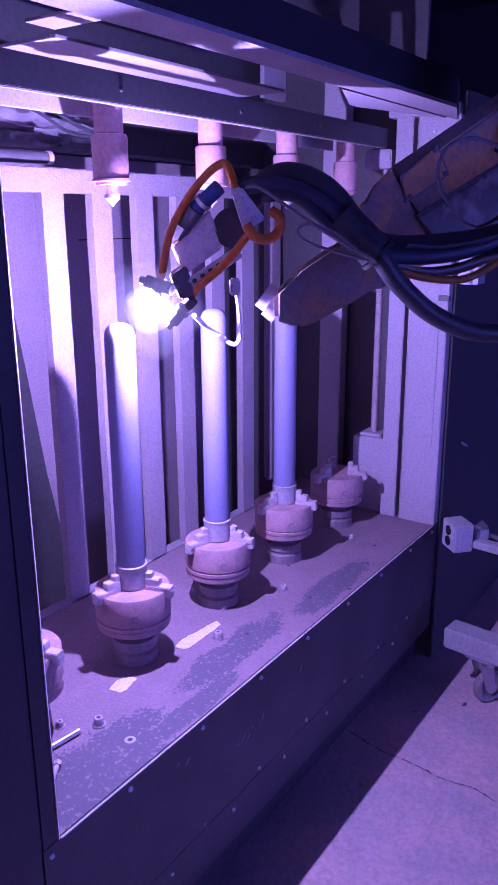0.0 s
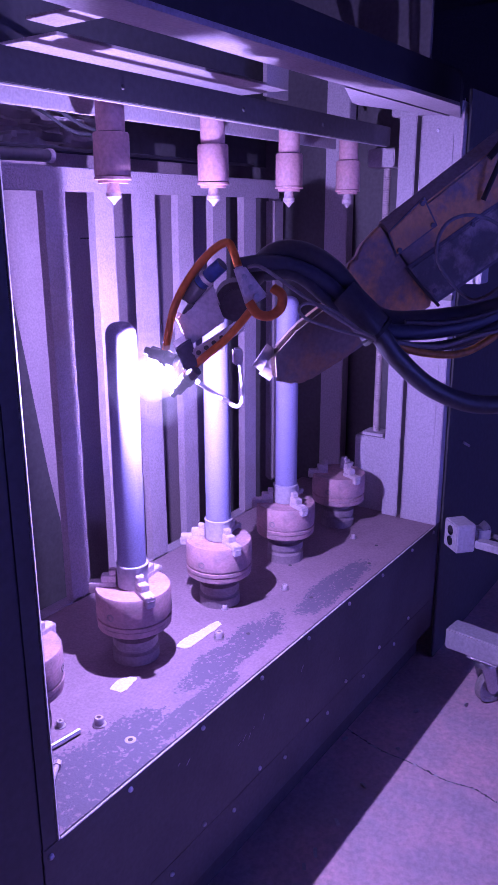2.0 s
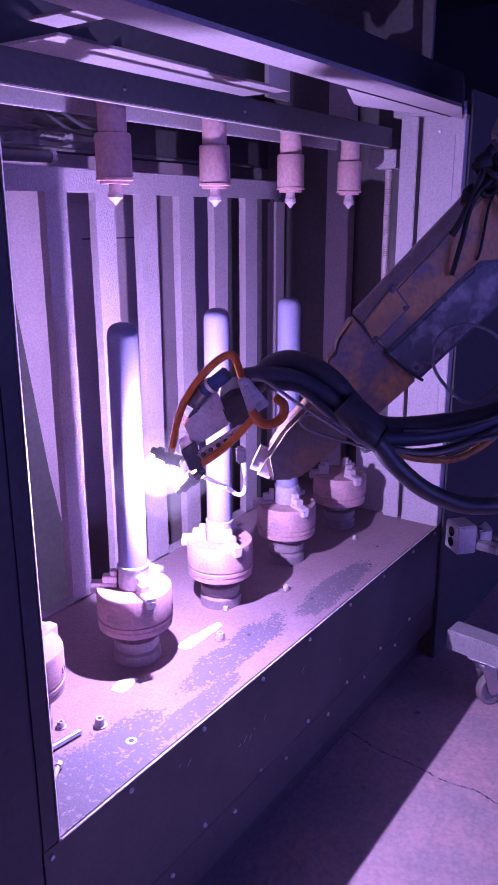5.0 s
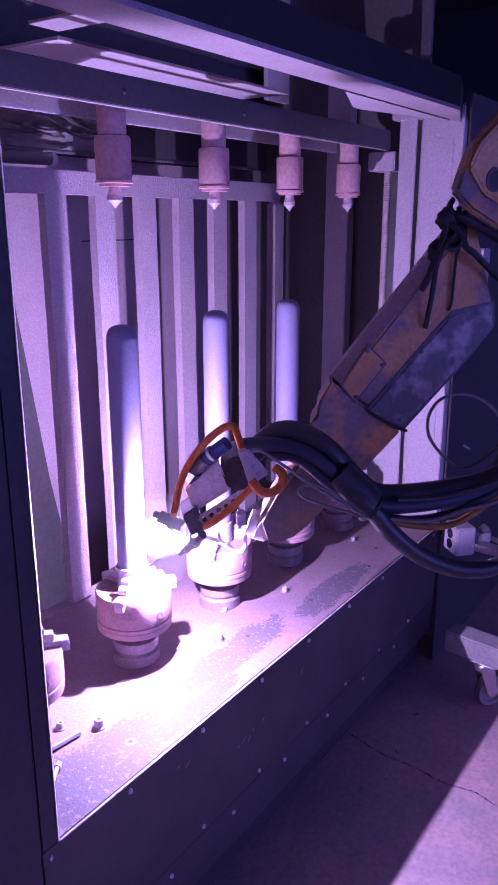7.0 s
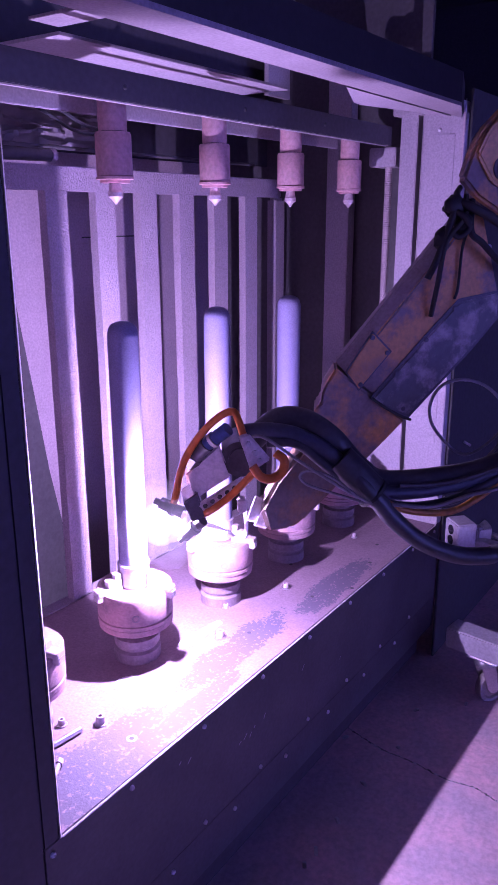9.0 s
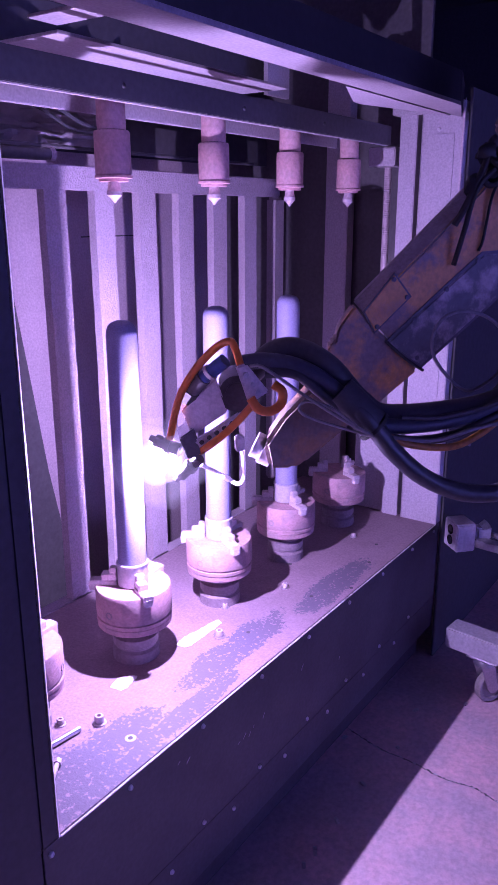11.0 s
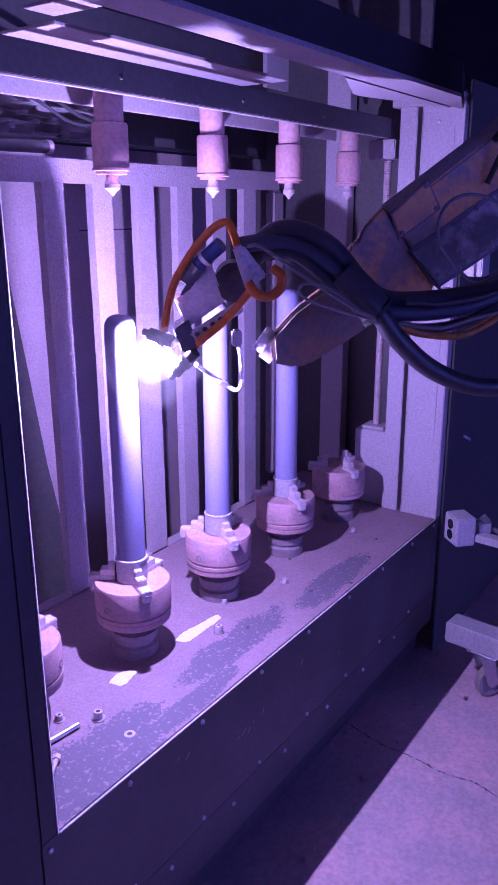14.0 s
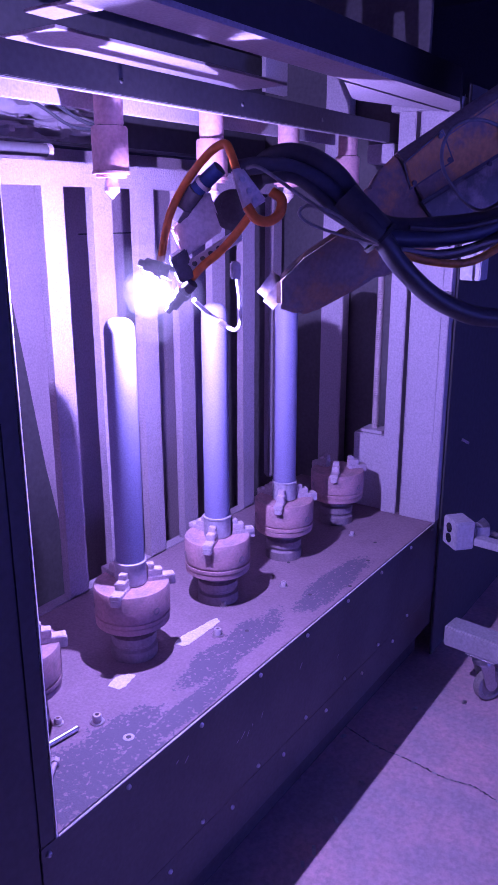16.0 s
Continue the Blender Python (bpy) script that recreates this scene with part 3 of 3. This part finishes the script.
    part("pipe_valve", box((0.252, -0.125, -0.005), (0.275, -0.095, 0.035), 0.004), GUN, HEAD, "", False)
    # hose bundle
    one = [(0.256, -0.2, 0.238), (0.308, -0.22, 0.245), (0.374, -0.24, 0.236), (0.439, -0.26, 0.203), (0.509, -0.27, 0.140), (0.557, -0.28, 0.098), (0.651, -0.28, 0.088), (0.768, -0.28, 0.100), (0.887, -0.28, 0.14), (1.025, -0.28, 0.224), (1.4, -0.2, 0.35)]
    two = [(0.285, -0.16, 0.205), (0.34, -0.18, 0.258), (0.400, -0.20, 0.262), (0.463, -0.23, 0.225), (0.53, -0.24, 0.150), (0.600, -0.25, 0.108), (0.775, -0.26, 0.116), (0.896, -0.26, 0.143), (1.039, -0.26, 0.203), (1.4, -0.2, 0.33)]
    part("hose", hose(one, 0.019), HOSE_BLUE, HEAD, "dark blue hose")
    part("hose", hose(two, 0.029), HOSE_BLACK, HEAD, "thick black hose")
    part("hose", hose([(x, y - 0.012, z - 0.028 + 0.010 * math.sin(2 * i)) for i, (x, y, z) in enumerate(one[1:])], 0.012), HOSE_BLACK, HEAD, "black hose")
    part("hose", hose([(0.50, -0.28, 0.155), (0.529, -0.3, 0.122), (0.566, -0.305, 0.080), (0.603, -0.305, 0.034), (0.68, -0.305, -0.033), (0.772, -0.305, -0.076), (0.849, -0.305, -0.086), (0.897, -0.3, -0.08), (1.043, -0.3, -0.026), (1.4, -0.25, 0.2)], 0.0225), HOSE_BLACK, HEAD, "thick drooping black hose")
    part("tape_wrap", hose([(0.48, -0.26, 0.175), (0.52, -0.275, 0.135), (0.555, -0.285, 0.098)], 0.040, 14), HOSE_BLACK, HEAD, "black tape wrap round the hoses")
    part("cable_tie", rod((0.556, -0.285, 0.096), (0.562, -0.286, 0.090), 0.043, 14), RUBBER_BLACK, HEAD)
    part("cable", hose([(0.269, -0.245, 0.238), (0.299, -0.26, 0.236), (0.38, -0.285, 0.180), (0.473, -0.31, 0.120), (0.541, -0.33, 0.083)], 0.004), WIRE, HEAD, "thin grey cable")
    part("cable", hose([(0.544, -0.33, 0.080), (0.465, -0.30, 0.100), (0.397, -0.29, 0.124), (0.376, -0.29, 0.146), (0.396, -0.29, 0.160), (0.449, -0.30, 0.145), (0.504, -0.32, 0.105)], 0.0035), WIRE, HEAD, "thin looped grey cable")
    part("cable", hose([(0.575, -0.30, 0.085), (0.601, -0.30, 0.065), (0.661, -0.30, 0.044), (0.751, -0.30, 0.037), (0.824, -0.29, 0.062), (0.899, -0.28, 0.112), (1.039, -0.26, 0.203), (1.4, -0.2, 0.3)], 0.009), YELLOW_CABLE, HEAD, "yellow cable")
    part("cable", hose([(0.60, -0.31, 0.07), (0.70, -0.31, 0.058), (0.80, -0.31, 0.082), (0.90, -0.31, 0.105), (1.05, -0.29, 0.17), (1.4, -0.2, 0.3)], 0.005), WIRE, HEAD, "thin grey cable")
    part("cable", hose([(0.62, -0.30, 0.115), (0.72, -0.30, 0.112), (0.85, -0.30, 0.138), (1.0, -0.29, 0.20), (1.4, -0.2, 0.3)], 0.006), HOSE_BLACK, HEAD, "thin black cable")
    part("cable", hose([(0.958, -0.2, 0.46), (0.925, -0.2, 0.41), (0.915, -0.2, 0.35), (0.926, -0.2, 0.273), (0.917, -0.2, 0.206), (0.829, -0.2, 0.150), (0.748, -0.2, 0.214), (0.725, -0.2, 0.275), (0.748, -0.2, 0.329), (0.806, -0.2, 0.347), (0.876, -0.2, 0.324), (0.926, -0.21, 0.263), (0.917, -0.22, 0.196), (0.839, -0.23, 0.12), (0.722, -0.25, 0.092)], 0.0042), WIRE, HEAD, "thin looped cable")


gun()


YAW = 13.0


def forearm():
    """Origin in the middle of the casing's side; turned a little away from the row."""
    f = new("forearm")
    f.parent = HEAD
    turn = pose(0, 0, 0, 0, 0, YAW)

    def piece(name, bm, mat, parent, label="", smooth=False):
        for v in bm.verts:
            v.co.x += 0.5 * max(0.0, v.co.y)  # the housing's sides slope back
        bm.transform(turn)
        return part(name, bm, mat, parent, label, smooth)

    casing = piece("casing", tube_casing([(-0.140, -0.022), (0.255, 0.435)], [(0.092, -0.182), (0.385, 0.100)], 0.0, 0.13, 0.030), DUSTY_ORANGE, f, "worn orange casing, grey with dust, its top strip pale as if lit")
    casing.data.materials.append(LIT_DUST)
    up, along = Vector((-0.79, 0.18, 0.584)), Vector((0.57, 0.13, 0.81))
    # Upward faces take a paler dust: light on the dusty paint, put into colour.
    for p in casing.data.polygons:
        if p.normal.dot(up) > 0.25 and abs(p.normal.dot(along)) < 0.4:
            p.material_index = 1
    piece("panel_seam", prism([(-0.112, -0.041), (-0.038, 0.068), (0.028, 0.011), (-0.067, -0.095)], -0.0022, 0.004, 0.0005), GUN_DARK, casing, "dark panel joint")
    piece("side_panel", prism([(-0.107, -0.041), (-0.038, 0.061), (0.021, 0.010), (-0.067, -0.088)], -0.005, 0.004, 0.0015), ORANGE, casing, "bolted orange side panel")
    piece("cover_seam", prism([(-0.032, -0.115), (0.137, 0.062), (0.226, 0.150), (0.364, 0.174), (0.372, 0.100), (0.290, 0.008), (0.098, -0.180)], -0.0035, 0.004, 0.0005), GUN_DARK, casing, "dark cover joint")
    piece("cover", prism([(-0.024, -0.117), (0.139, 0.052), (0.229, 0.141), (0.356, 0.166), (0.362, 0.100), (0.286, 0.016), (0.094, -0.170)], -0.008, 0.004, 0.003), GRIME, casing, "grimy grey cover plate")
    piece("strap", hose([(-0.030, -0.008, -0.113), (0.01, -0.016, -0.140), (0.06, -0.016, -0.166), (0.105, -0.004, -0.184)], 0.0042, 8), RUBBER_BLACK, casing, "black strap", True)
    for x, z in ((-0.040, 0.050), (0.010, 0.008), (-0.066, -0.076), (0.045, -0.048), (0.130, 0.040), (0.215, 0.125), (0.300, 0.140), (0.075, -0.150)):
        piece("bolt", rod((x, -0.010, z), (x, 0.002, z), 0.0065, 10), GUN_DARK, casing)
    piece("neck", prism([(-0.140, -0.030), (-0.176, -0.090), (-0.178, -0.124), (-0.196, -0.136), (-0.194, -0.250), (-0.150, -0.350), (-0.046, -0.312), (0.090, -0.186)], 0.002, 0.12, 0.006), DUSTY_ORANGE, f, "worn orange-brown neck")
    piece("wrist", prism([(-0.050, -0.296), (-0.111, -0.362), (-0.215, -0.456), (-0.250, -0.472), (-0.318, -0.472), (-0.342, -0.405), (-0.300, -0.330), (-0.230, -0.250), (-0.150, -0.190)], -0.004, 0.13, 0.012), WRIST, f, "worn orange wrist housing, grey with dust")
    cap = rod((-0.372, 0.055, -0.420), (-0.330, 0.055, -0.436), 0.034, 28)
    rod((-0.345, 0.055, -0.430), (-0.310, 0.055, -0.444), 0.042, 28, cap)
    piece("flange", cap, COLLAR, f, "pale flange ring", True)
    elbow = piece("elbow", prism([(0.185, 0.460), (0.208, 0.536), (0.233, 0.583), (0.322, 0.672), (0.55, 0.76), (0.62, 0.40), (0.352, 0.363), (0.240, 0.415)], -0.025, 0.012, 0.008), DUSTY_ORANGE, f, "dusty brown elbow joint")
    piece("elbow_face", prism([(0.214, 0.520), (0.240, 0.578), (0.324, 0.664), (0.54, 0.74), (0.60, 0.44), (0.345, 0.425), (0.268, 0.455)], -0.034, -0.024, 0.008), YELLOW, elbow, "worn orange-yellow elbow face")
    piece("elbow_pivot", rod((0.299, -0.0352, 0.492), (0.299, -0.030, 0.492), 0.022, 26), BLACK, elbow, "dark pivot hole", True)
    piece("elbow_ring", lathe_at([(0.031, 0.0), (0.031, 0.004), (0.024, 0.006), (0.022, 0.0)], (0.299, -0.033, 0.492)), GRIME, elbow, "", True)
    knot = ball((0.165, -0.025, 0.392), 0.026, (1.3, 0.8, 1.0), None, 2)
    ball((0.195, -0.03, 0.350), 0.024, (1.2, 0.8, 1.2), knot, 2)
    ball((0.138, -0.022, 0.306), 0.024, (1.0, 0.8, 1.3), knot, 2)
    for v in knot.verts:
        v.co += Vector((1, 0.6, 1)) * 0.010 * noise.noise(v.co * 60)
    piece("hose_knot", knot, RUBBER_BLACK, f, "tangled black tape and ties", True)
    for pts, r in (([(0.20, 0.02, 0.44), (0.165, -0.03, 0.400), (0.150, -0.035, 0.345), (0.122, -0.03, 0.253), (0.106, -0.02, 0.205)], 0.009),
                   ([(0.21, -0.01, 0.42), (0.185, -0.045, 0.365), (0.140, -0.04, 0.300), (0.134, -0.03, 0.200), (0.134, -0.012, 0.105)], 0.007),
                   ([(0.23, -0.01, 0.41), (0.215, -0.04, 0.330), (0.260, -0.035, 0.300), (0.345, -0.03, 0.240), (0.42, -0.01, 0.21)], 0.009),
                   ([(0.215, -0.03, 0.34), (0.214, -0.012, 0.288), (0.216, -0.008, 0.183), (0.21, -0.006, 0.15)], 0.004),
                   ([(0.17, 0.0, 0.41), (0.19, -0.045, 0.395), (0.25, -0.045, 0.375), (0.33, -0.03, 0.345)], 0.012),
                   ([(0.15, 0.0, 0.385), (0.17, -0.05, 0.372), (0.20, -0.05, 0.340), (0.18, -0.04, 0.315), (0.15, -0.03, 0.33)], 0.008)):
        piece("tied_hose", hose(pts, r, 10), RUBBER_BLACK, f, "black hose tied to the arm", True)
    return f


def lathe_at(profile, place):
    bm = lathe(profile, 28)
    bm.transform(Matrix.Translation(place) @ Euler((radians(90), 0, 0)).to_matrix().to_4x4())
    return bm


def tube_casing(top, low, y0, y1, cut):
    """A long casing between an upper and a lower line, with cut corners."""
    one = bmesh.new()
    rings = []
    for (tx, tz), (lx, lz) in zip(top, low):
        t, q = Vector((tx, 0, tz)), Vector((lx, 0, lz))
        d = (q - t).normalized()
        k = cut * 1.0
        pts = [(t + d * k * 1.3, y0), (q - d * k * 0.8, y0), (q, y0 + k), (q, y1 - k), (q - d * k, y1), (t + d * k, y1), (t, y1 - k), (t, y0 + k * 1.3)]
        rings.append([one.verts.new((p.x, y, p.z)) for p, y in pts])
    n = len(rings[0])
    for i in range(n):
        one.faces.new((rings[0][i], rings[0][(i + 1) % n], rings[1][(i + 1) % n], rings[1][i]))
    one.faces.new(rings[0])
    one.faces.new(rings[1])
    bmesh.ops.recalc_face_normals(one, faces=one.faces[:])
    bmesh.ops.bevel(one, geom=one.edges[:], offset=0.005, segments=2, affect="EDGES")
    return one


FOREARM = forearm()


# ---- beside the cabinet ----
def sensor_stand():
    """A sensor on a wheeled stand: the leg comes towards the walkway, the upright stands beside it."""
    s = thing("sensor_stand", pose(2.680, 0.893, FLOOR, 0, 0, -6), "grey wheeled stand that carries a two-lens sensor", "stand")
    part("leg", box((-0.048, -0.50, 0.205), (0.048, 0.0, 0.290), 0.006), GREYBOX, s, "grey painted box-section leg", False)
    part("upright", box((0.10, -0.42, 0.205), (0.16, -0.36, 0.80), 0.004), GREYBOX, s, "", False)
    part("cross_tie", box((0.0485, -0.42, 0.21), (0.0995, -0.36, 0.28), 0.003), GREYBOX, s, "", False)
    part("mounting_plate", box((-0.046, -0.21, 0.196), (0.046, -0.09, 0.2045), 0.002), STEEL, s, "", False)
    ring = part("swivel_ring", lathe([(0.034, 0.165), (0.044, 0.170), (0.044, 0.182), (0.034, 0.1955)], 24), STEEL, s, "steel swivel ring")
    ring.location = (0, -0.15, 0)
    for side in (-0.026, 0.024):
        cheek = part("fork_cheek", prism([(-0.034, 0.168), (0.030, 0.168), (0.048, 0.062), (0.030, 0.050), (0.006, 0.062)], side, side + 0.0035, 0.001), STEEL, s, "", False)
        cheek.matrix_basis = pose(0.0, -0.15, 0, 0, 0, -28)
    wheel = part("caster_wheel", wheel_mesh(0.066, 0.034, 0.016), RUBBER, s, "worn grey caster wheel")
    wheel.matrix_basis = pose(0.030, -0.166, 0.066, 90, 0, -28)
    part("hub", wheel_mesh(0.022, 0.046, 0.0), STEEL, wheel, "steel hub")
    part("sensor_arm", box((0.05, -0.36, 0.605), (0.0995, -0.045, 0.635), 0.003), GREYBOX, s, "", False)
    head = part("sensor_housing", box((-0.040, -0.100, -0.056), (0.040, 0.0, 0.056), 0.005), GREYBOX, s, "grey sensor box with two dark lenses", False)
    head.matrix_basis = pose(0.075, 0.055, 0.647, 0, 0, -36)
    for z in (0.022, -0.020):
        lens = part("lens", lathe([(0.019, 0), (0.019, 0.003), (0.0, 0.004)], 22), LENS, head, "dark round lens")
        lens.matrix_basis = pose(-0.0402, -0.05, z, 0, -90, 0)
    part("connector", rod((0.040, -0.05, 0.0), (0.083, -0.055, 0.0), 0.022, 8), STEEL, head, "metal cable connector")
    part("connector_block", box((0.055, -0.083, -0.024), (0.117, -0.033, 0.027), 0.006), GREYBOX, head, "", False)
    part("connector_nut", rod((0.083, -0.066, 0.022), (0.105, -0.066, 0.038), 0.020, 6), STEEL, head)
    part("cable", hose([(0.11, -0.055, -0.005), (0.155, -0.077, -0.022), (0.21, -0.13, -0.066), (0.24, -0.24, -0.11)], 0.010), WIRE, head, "grey cable")
    return s


def wheel_mesh(r, width, bore):
    h = width / 2
    if bore:
        return lathe([(bore, -h * 0.5), (r * 0.66, -h * 0.5), (r * 0.72, -h), (r * 0.92, -h), (r, -h * 0.5), (r, h * 0.5), (r * 0.92, h), (r * 0.72, h), (r * 0.66, h * 0.5), (bore, h * 0.5)], 36)
    return lathe([(r, -h), (r, h)], 20)


sensor_stand()


def streak(points, name="bare_streak"):
    """A patch on the bench where the dust has been wiped off, a hair above it."""
    random.seed(5)
    bm = bmesh.new()
    path = smooth_path([(x, y, 0) for x, y in points], 6)
    path = [Vector((p.x + random.uniform(-0.002, 0.002), p.y + random.uniform(-0.002, 0.002), 0)) for p in path]
    top = [bm.verts.new((p.x, p.y, 0.0012)) for p in path]
    low = [bm.verts.new((p.x, p.y, 0.0)) for p in path]
    bm.faces.new(top)
    for i in range(len(path)):
        j = (i + 1) % len(path)
        bm.faces.new((top[i], top[j], low[j], low[i]))
    ob = part(name, bm, BRIGHT, CABINET, "bright patch where the dust is wiped off", False)
    ob.location.z = BENCH
    return ob


streak([(1.520, 1.310), (1.561, 1.321), (1.63, 1.312), (1.700, 1.302), (1.705, 1.290), (1.689, 1.278), (1.62, 1.275), (1.544, 1.274), (1.524, 1.288)])
streak([(1.258, 1.319), (1.285, 1.330), (1.315, 1.328), (1.338, 1.300), (1.318, 1.290), (1.274, 1.283), (1.262, 1.295)])

stud = thing("steel_pin", pose(1.0, 1.262, BENCH + 0.0075, 0, 90, -7), "loose bright steel pin lying on the bench", "pin")
part("shank", rod((0, 0, -0.05), (0, 0, 0.085), 0.0075, 14), STEEL, stud)
nut = thing("loose_bolt", pose(0.955, 1.190, BENCH + 0.010, 0, 90, 35), "loose dusty steel bolt lying on the bench", "bolt")
part("shank", rod((0, 0, -0.04), (0, 0, 0.012), 0.0065, 12), JAW, nut)
part("head", rod((0, 0, 0.012), (0, 0, 0.026), 0.010, 6), JAW, nut)


def hanging_film():
    """Crumpled clear film and wires stuffed in the opening above the slats."""
    f = thing("plastic_film", pose(1.70, 1.93, 1.94), "crumpled pale plastic film with dark wires above the slats", "plastic film")
    bm = bmesh.new()
    nx, nz = 40, 16
    grid = [[bm.verts.new((-0.45 + 0.75 * i / nx, 0.05 * noise.noise((i * 0.18, k * 0.5, 3.1)) + 0.02 * noise.noise((i * 0.6, k * 1.1, 7)) - 0.06 * k / nz, -0.06 + 0.14 * k / nz + 0.012 * noise.noise((i * 0.3, k * 0.2, 0))))
             for k in range(nz + 1)] for i in range(nx + 1)]
    for i in range(nx):
        for k in range(nz):
            bm.faces.new((grid[i][k], grid[i + 1][k], grid[i + 1][k + 1], grid[i][k + 1]))
    bmesh.ops.solidify(bm, geom=bm.faces[:], thickness=0.002)
    part("sheet", bm, FOIL, f)
    part("wire", hose([(-0.45, -0.10, 0.05), (-0.2, -0.11, 0.06), (-0.05, -0.11, 0.035), (0.06, -0.10, 0.0), (0.16, -0.08, -0.01), (0.3, -0.05, 0.0)], 0.006, 8), HOSE_BLACK, f)
    part("wire", hose([(-0.45, -0.09, 0.02), (-0.15, -0.10, 0.035), (0.02, -0.10, -0.02), (0.12, -0.09, -0.025), (0.3, -0.05, -0.02)], 0.005, 8), HOSE_BLACK, f)
    part("rail", rod((-0.6, -0.02, -0.066), (1.1, -0.02, -0.066), 0.006, 8), DARK, f)
    return f


hanging_film()
pipe = thing("pipe_end", pose(1.3, 1.80, 1.826), "dark pipe lying along the top rail, its end bare", "pipe")
part("tube", rod((-0.6, 0, 0.0), (0.31, 0, 0.014), 0.0175, 18), DARK, pipe)
part("end_ring", rod((0.30, 0, 0.0138), (0.316, 0, 0.0141), 0.0195, 18), JAW, pipe)

# chips and scraps on the floor, and the crack across it
random.seed(11)
for x, y in ((2.164, 1.078), (2.460, 0.930), (2.609, 0.788), (1.985, 0.914), (1.791, 0.909), (1.583, 0.904), (1.647, 0.903), (2.220, 0.898)):
    c = thing("metal_chip", pose(x, y, FLOOR + 0.004, 0, 0, random.uniform(0, 360)), "small bright metal chip on the concrete", "chip", "chips on the floor")
    L = random.uniform(0.008, 0.02)
    part("sliver", prism([(-L, 0), (L * 0.6, -0.003), (L, 0.004), (0, 0.008)], -0.005, 0.006, 0.001), STEEL, c, "", False)


def crack(points, wide):
    random.seed(3)
    path = smooth_path([(x, y, 0) for x, y in points], 14)
    bm = bmesh.new()
    rows_ = []
    for i, p in enumerate(path):
        d = (path[min(i + 1, len(path) - 1)] - path[max(i - 1, 0)]).normalized()
        s = Vector((-d.y, d.x, 0)) * wide * random.uniform(0.3, 1.0)
        j = Vector((random.uniform(-1, 1), random.uniform(-1, 1), 0)) * wide * 0.6
        rows_.append([bm.verts.new(p + j + s + Vector((0, 0, 0.0012))), bm.verts.new(p + j - s + Vector((0, 0, 0.0012)))])
    for a, b in zip(rows_, rows_[1:]):
        bm.faces.new((a[0], b[0], b[1], a[1]))
    for v in bm.verts:
        v.co.z += FLOOR
    return tagged(mesh_object("floor_crack", bm, DUST), "jagged crack filled with pale metal dust", "crack", kind="structure")


crack([(2.225, 1.115), (2.188, 0.971), (2.181, 0.913), (2.184, 0.861), (2.179, 0.796), (2.167, 0.731), (2.168, 0.681), (2.179, 0.599), (2.160, 0.523), (2.129, 0.377)], 0.005)

# ---- movement ----
# seconds, sideways, height of the gun
GUN_ROWS = [
    (0, -0.006, 1.497),
    (0.5, -0.006, 1.455),
    (1, -0.006, 1.412),
    (1.5, -0.005, 1.368),
    (2, -0.005, 1.326),
    (2.5, -0.005, 1.284),
    (3, -0.003, 1.241),
    (3.5, -0.003, 1.199),
    (4, -0.003, 1.157),
    (6.5, 0.000, 0.948),
    (7, 0.000, 0.906),
    (7.5, 0.002, 0.865),
    (7.84, 0.002, 0.840),
    (8, 0.002, 0.850),
    (8.5, 0.001, 0.892),
    (9, -0.000, 0.934),
    (11.5, -0.003, 1.142),
    (12, -0.003, 1.185),
    (12.5, -0.004, 1.228),
    (13, -0.004, 1.270),
    (13.5, -0.006, 1.313),
    (14, -0.006, 1.353),
    (14.5, -0.007, 1.395),
    (15, -0.008, 1.437),
    (15.5, -0.008, 1.480),
    (16, -0.007, 1.522),
]
# seconds, place of the forearm before the gun, tilt
FOREARM_ROWS = [
    (0, 0.811, 0.277, -18.28),
    (0.5, 0.805, 0.289, -17.79),
    (1, 0.797, 0.300, -17.05),
    (1.5, 0.788, 0.310, -16.09),
    (2, 0.779, 0.318, -15.02),
    (2.5, 0.768, 0.327, -13.78),
    (3, 0.757, 0.334, -12.44),
    (3.5, 0.746, 0.341, -11.03),
    (4, 0.734, 0.348, -9.56),
    (6.5, 0.670, 0.375, -2.53),
    (7, 0.656, 0.381, -1.37),
    (7.5, 0.644, 0.386, -0.38),
    (7.84, 0.636, 0.389, 0.15),
    (8, 0.639, 0.388, -0.04),
    (8.5, 0.652, 0.382, -1.00),
    (9, 0.665, 0.377, -2.12),
    (11.5, 0.729, 0.350, -9.02),
    (12, 0.742, 0.343, -10.53),
    (12.5, 0.754, 0.336, -12.00),
    (13, 0.765, 0.329, -13.36),
    (13.5, 0.775, 0.321, -14.64),
    (14, 0.785, 0.313, -15.73),
    (14.5, 0.793, 0.304, -16.71),
    (15, 0.801, 0.294, -17.51),
    (15.5, 0.809, 0.282, -18.11),
    (16, 0.815, 0.270, -18.45),
]
SPIN = 159.68


def motions():
    walk(HEAD, [(t, ARM @ pose(u, 0, z)) for t, u, z in GUN_ROWS])
    walk(FOREARM, [(t, pose(u, 0, z, 0, -a, 0)) for t, u, z, a in FOREARM_ROWS])
    for ob in CHUCKS + RODS:
        base = ob.matrix_basis.copy()
        walk(ob, [(i * 0.5, base @ pose(0, 0, 0, 0, 0, 224 + SPIN * (i * 0.5 - 0.36))) for i in range(33)])


motions()
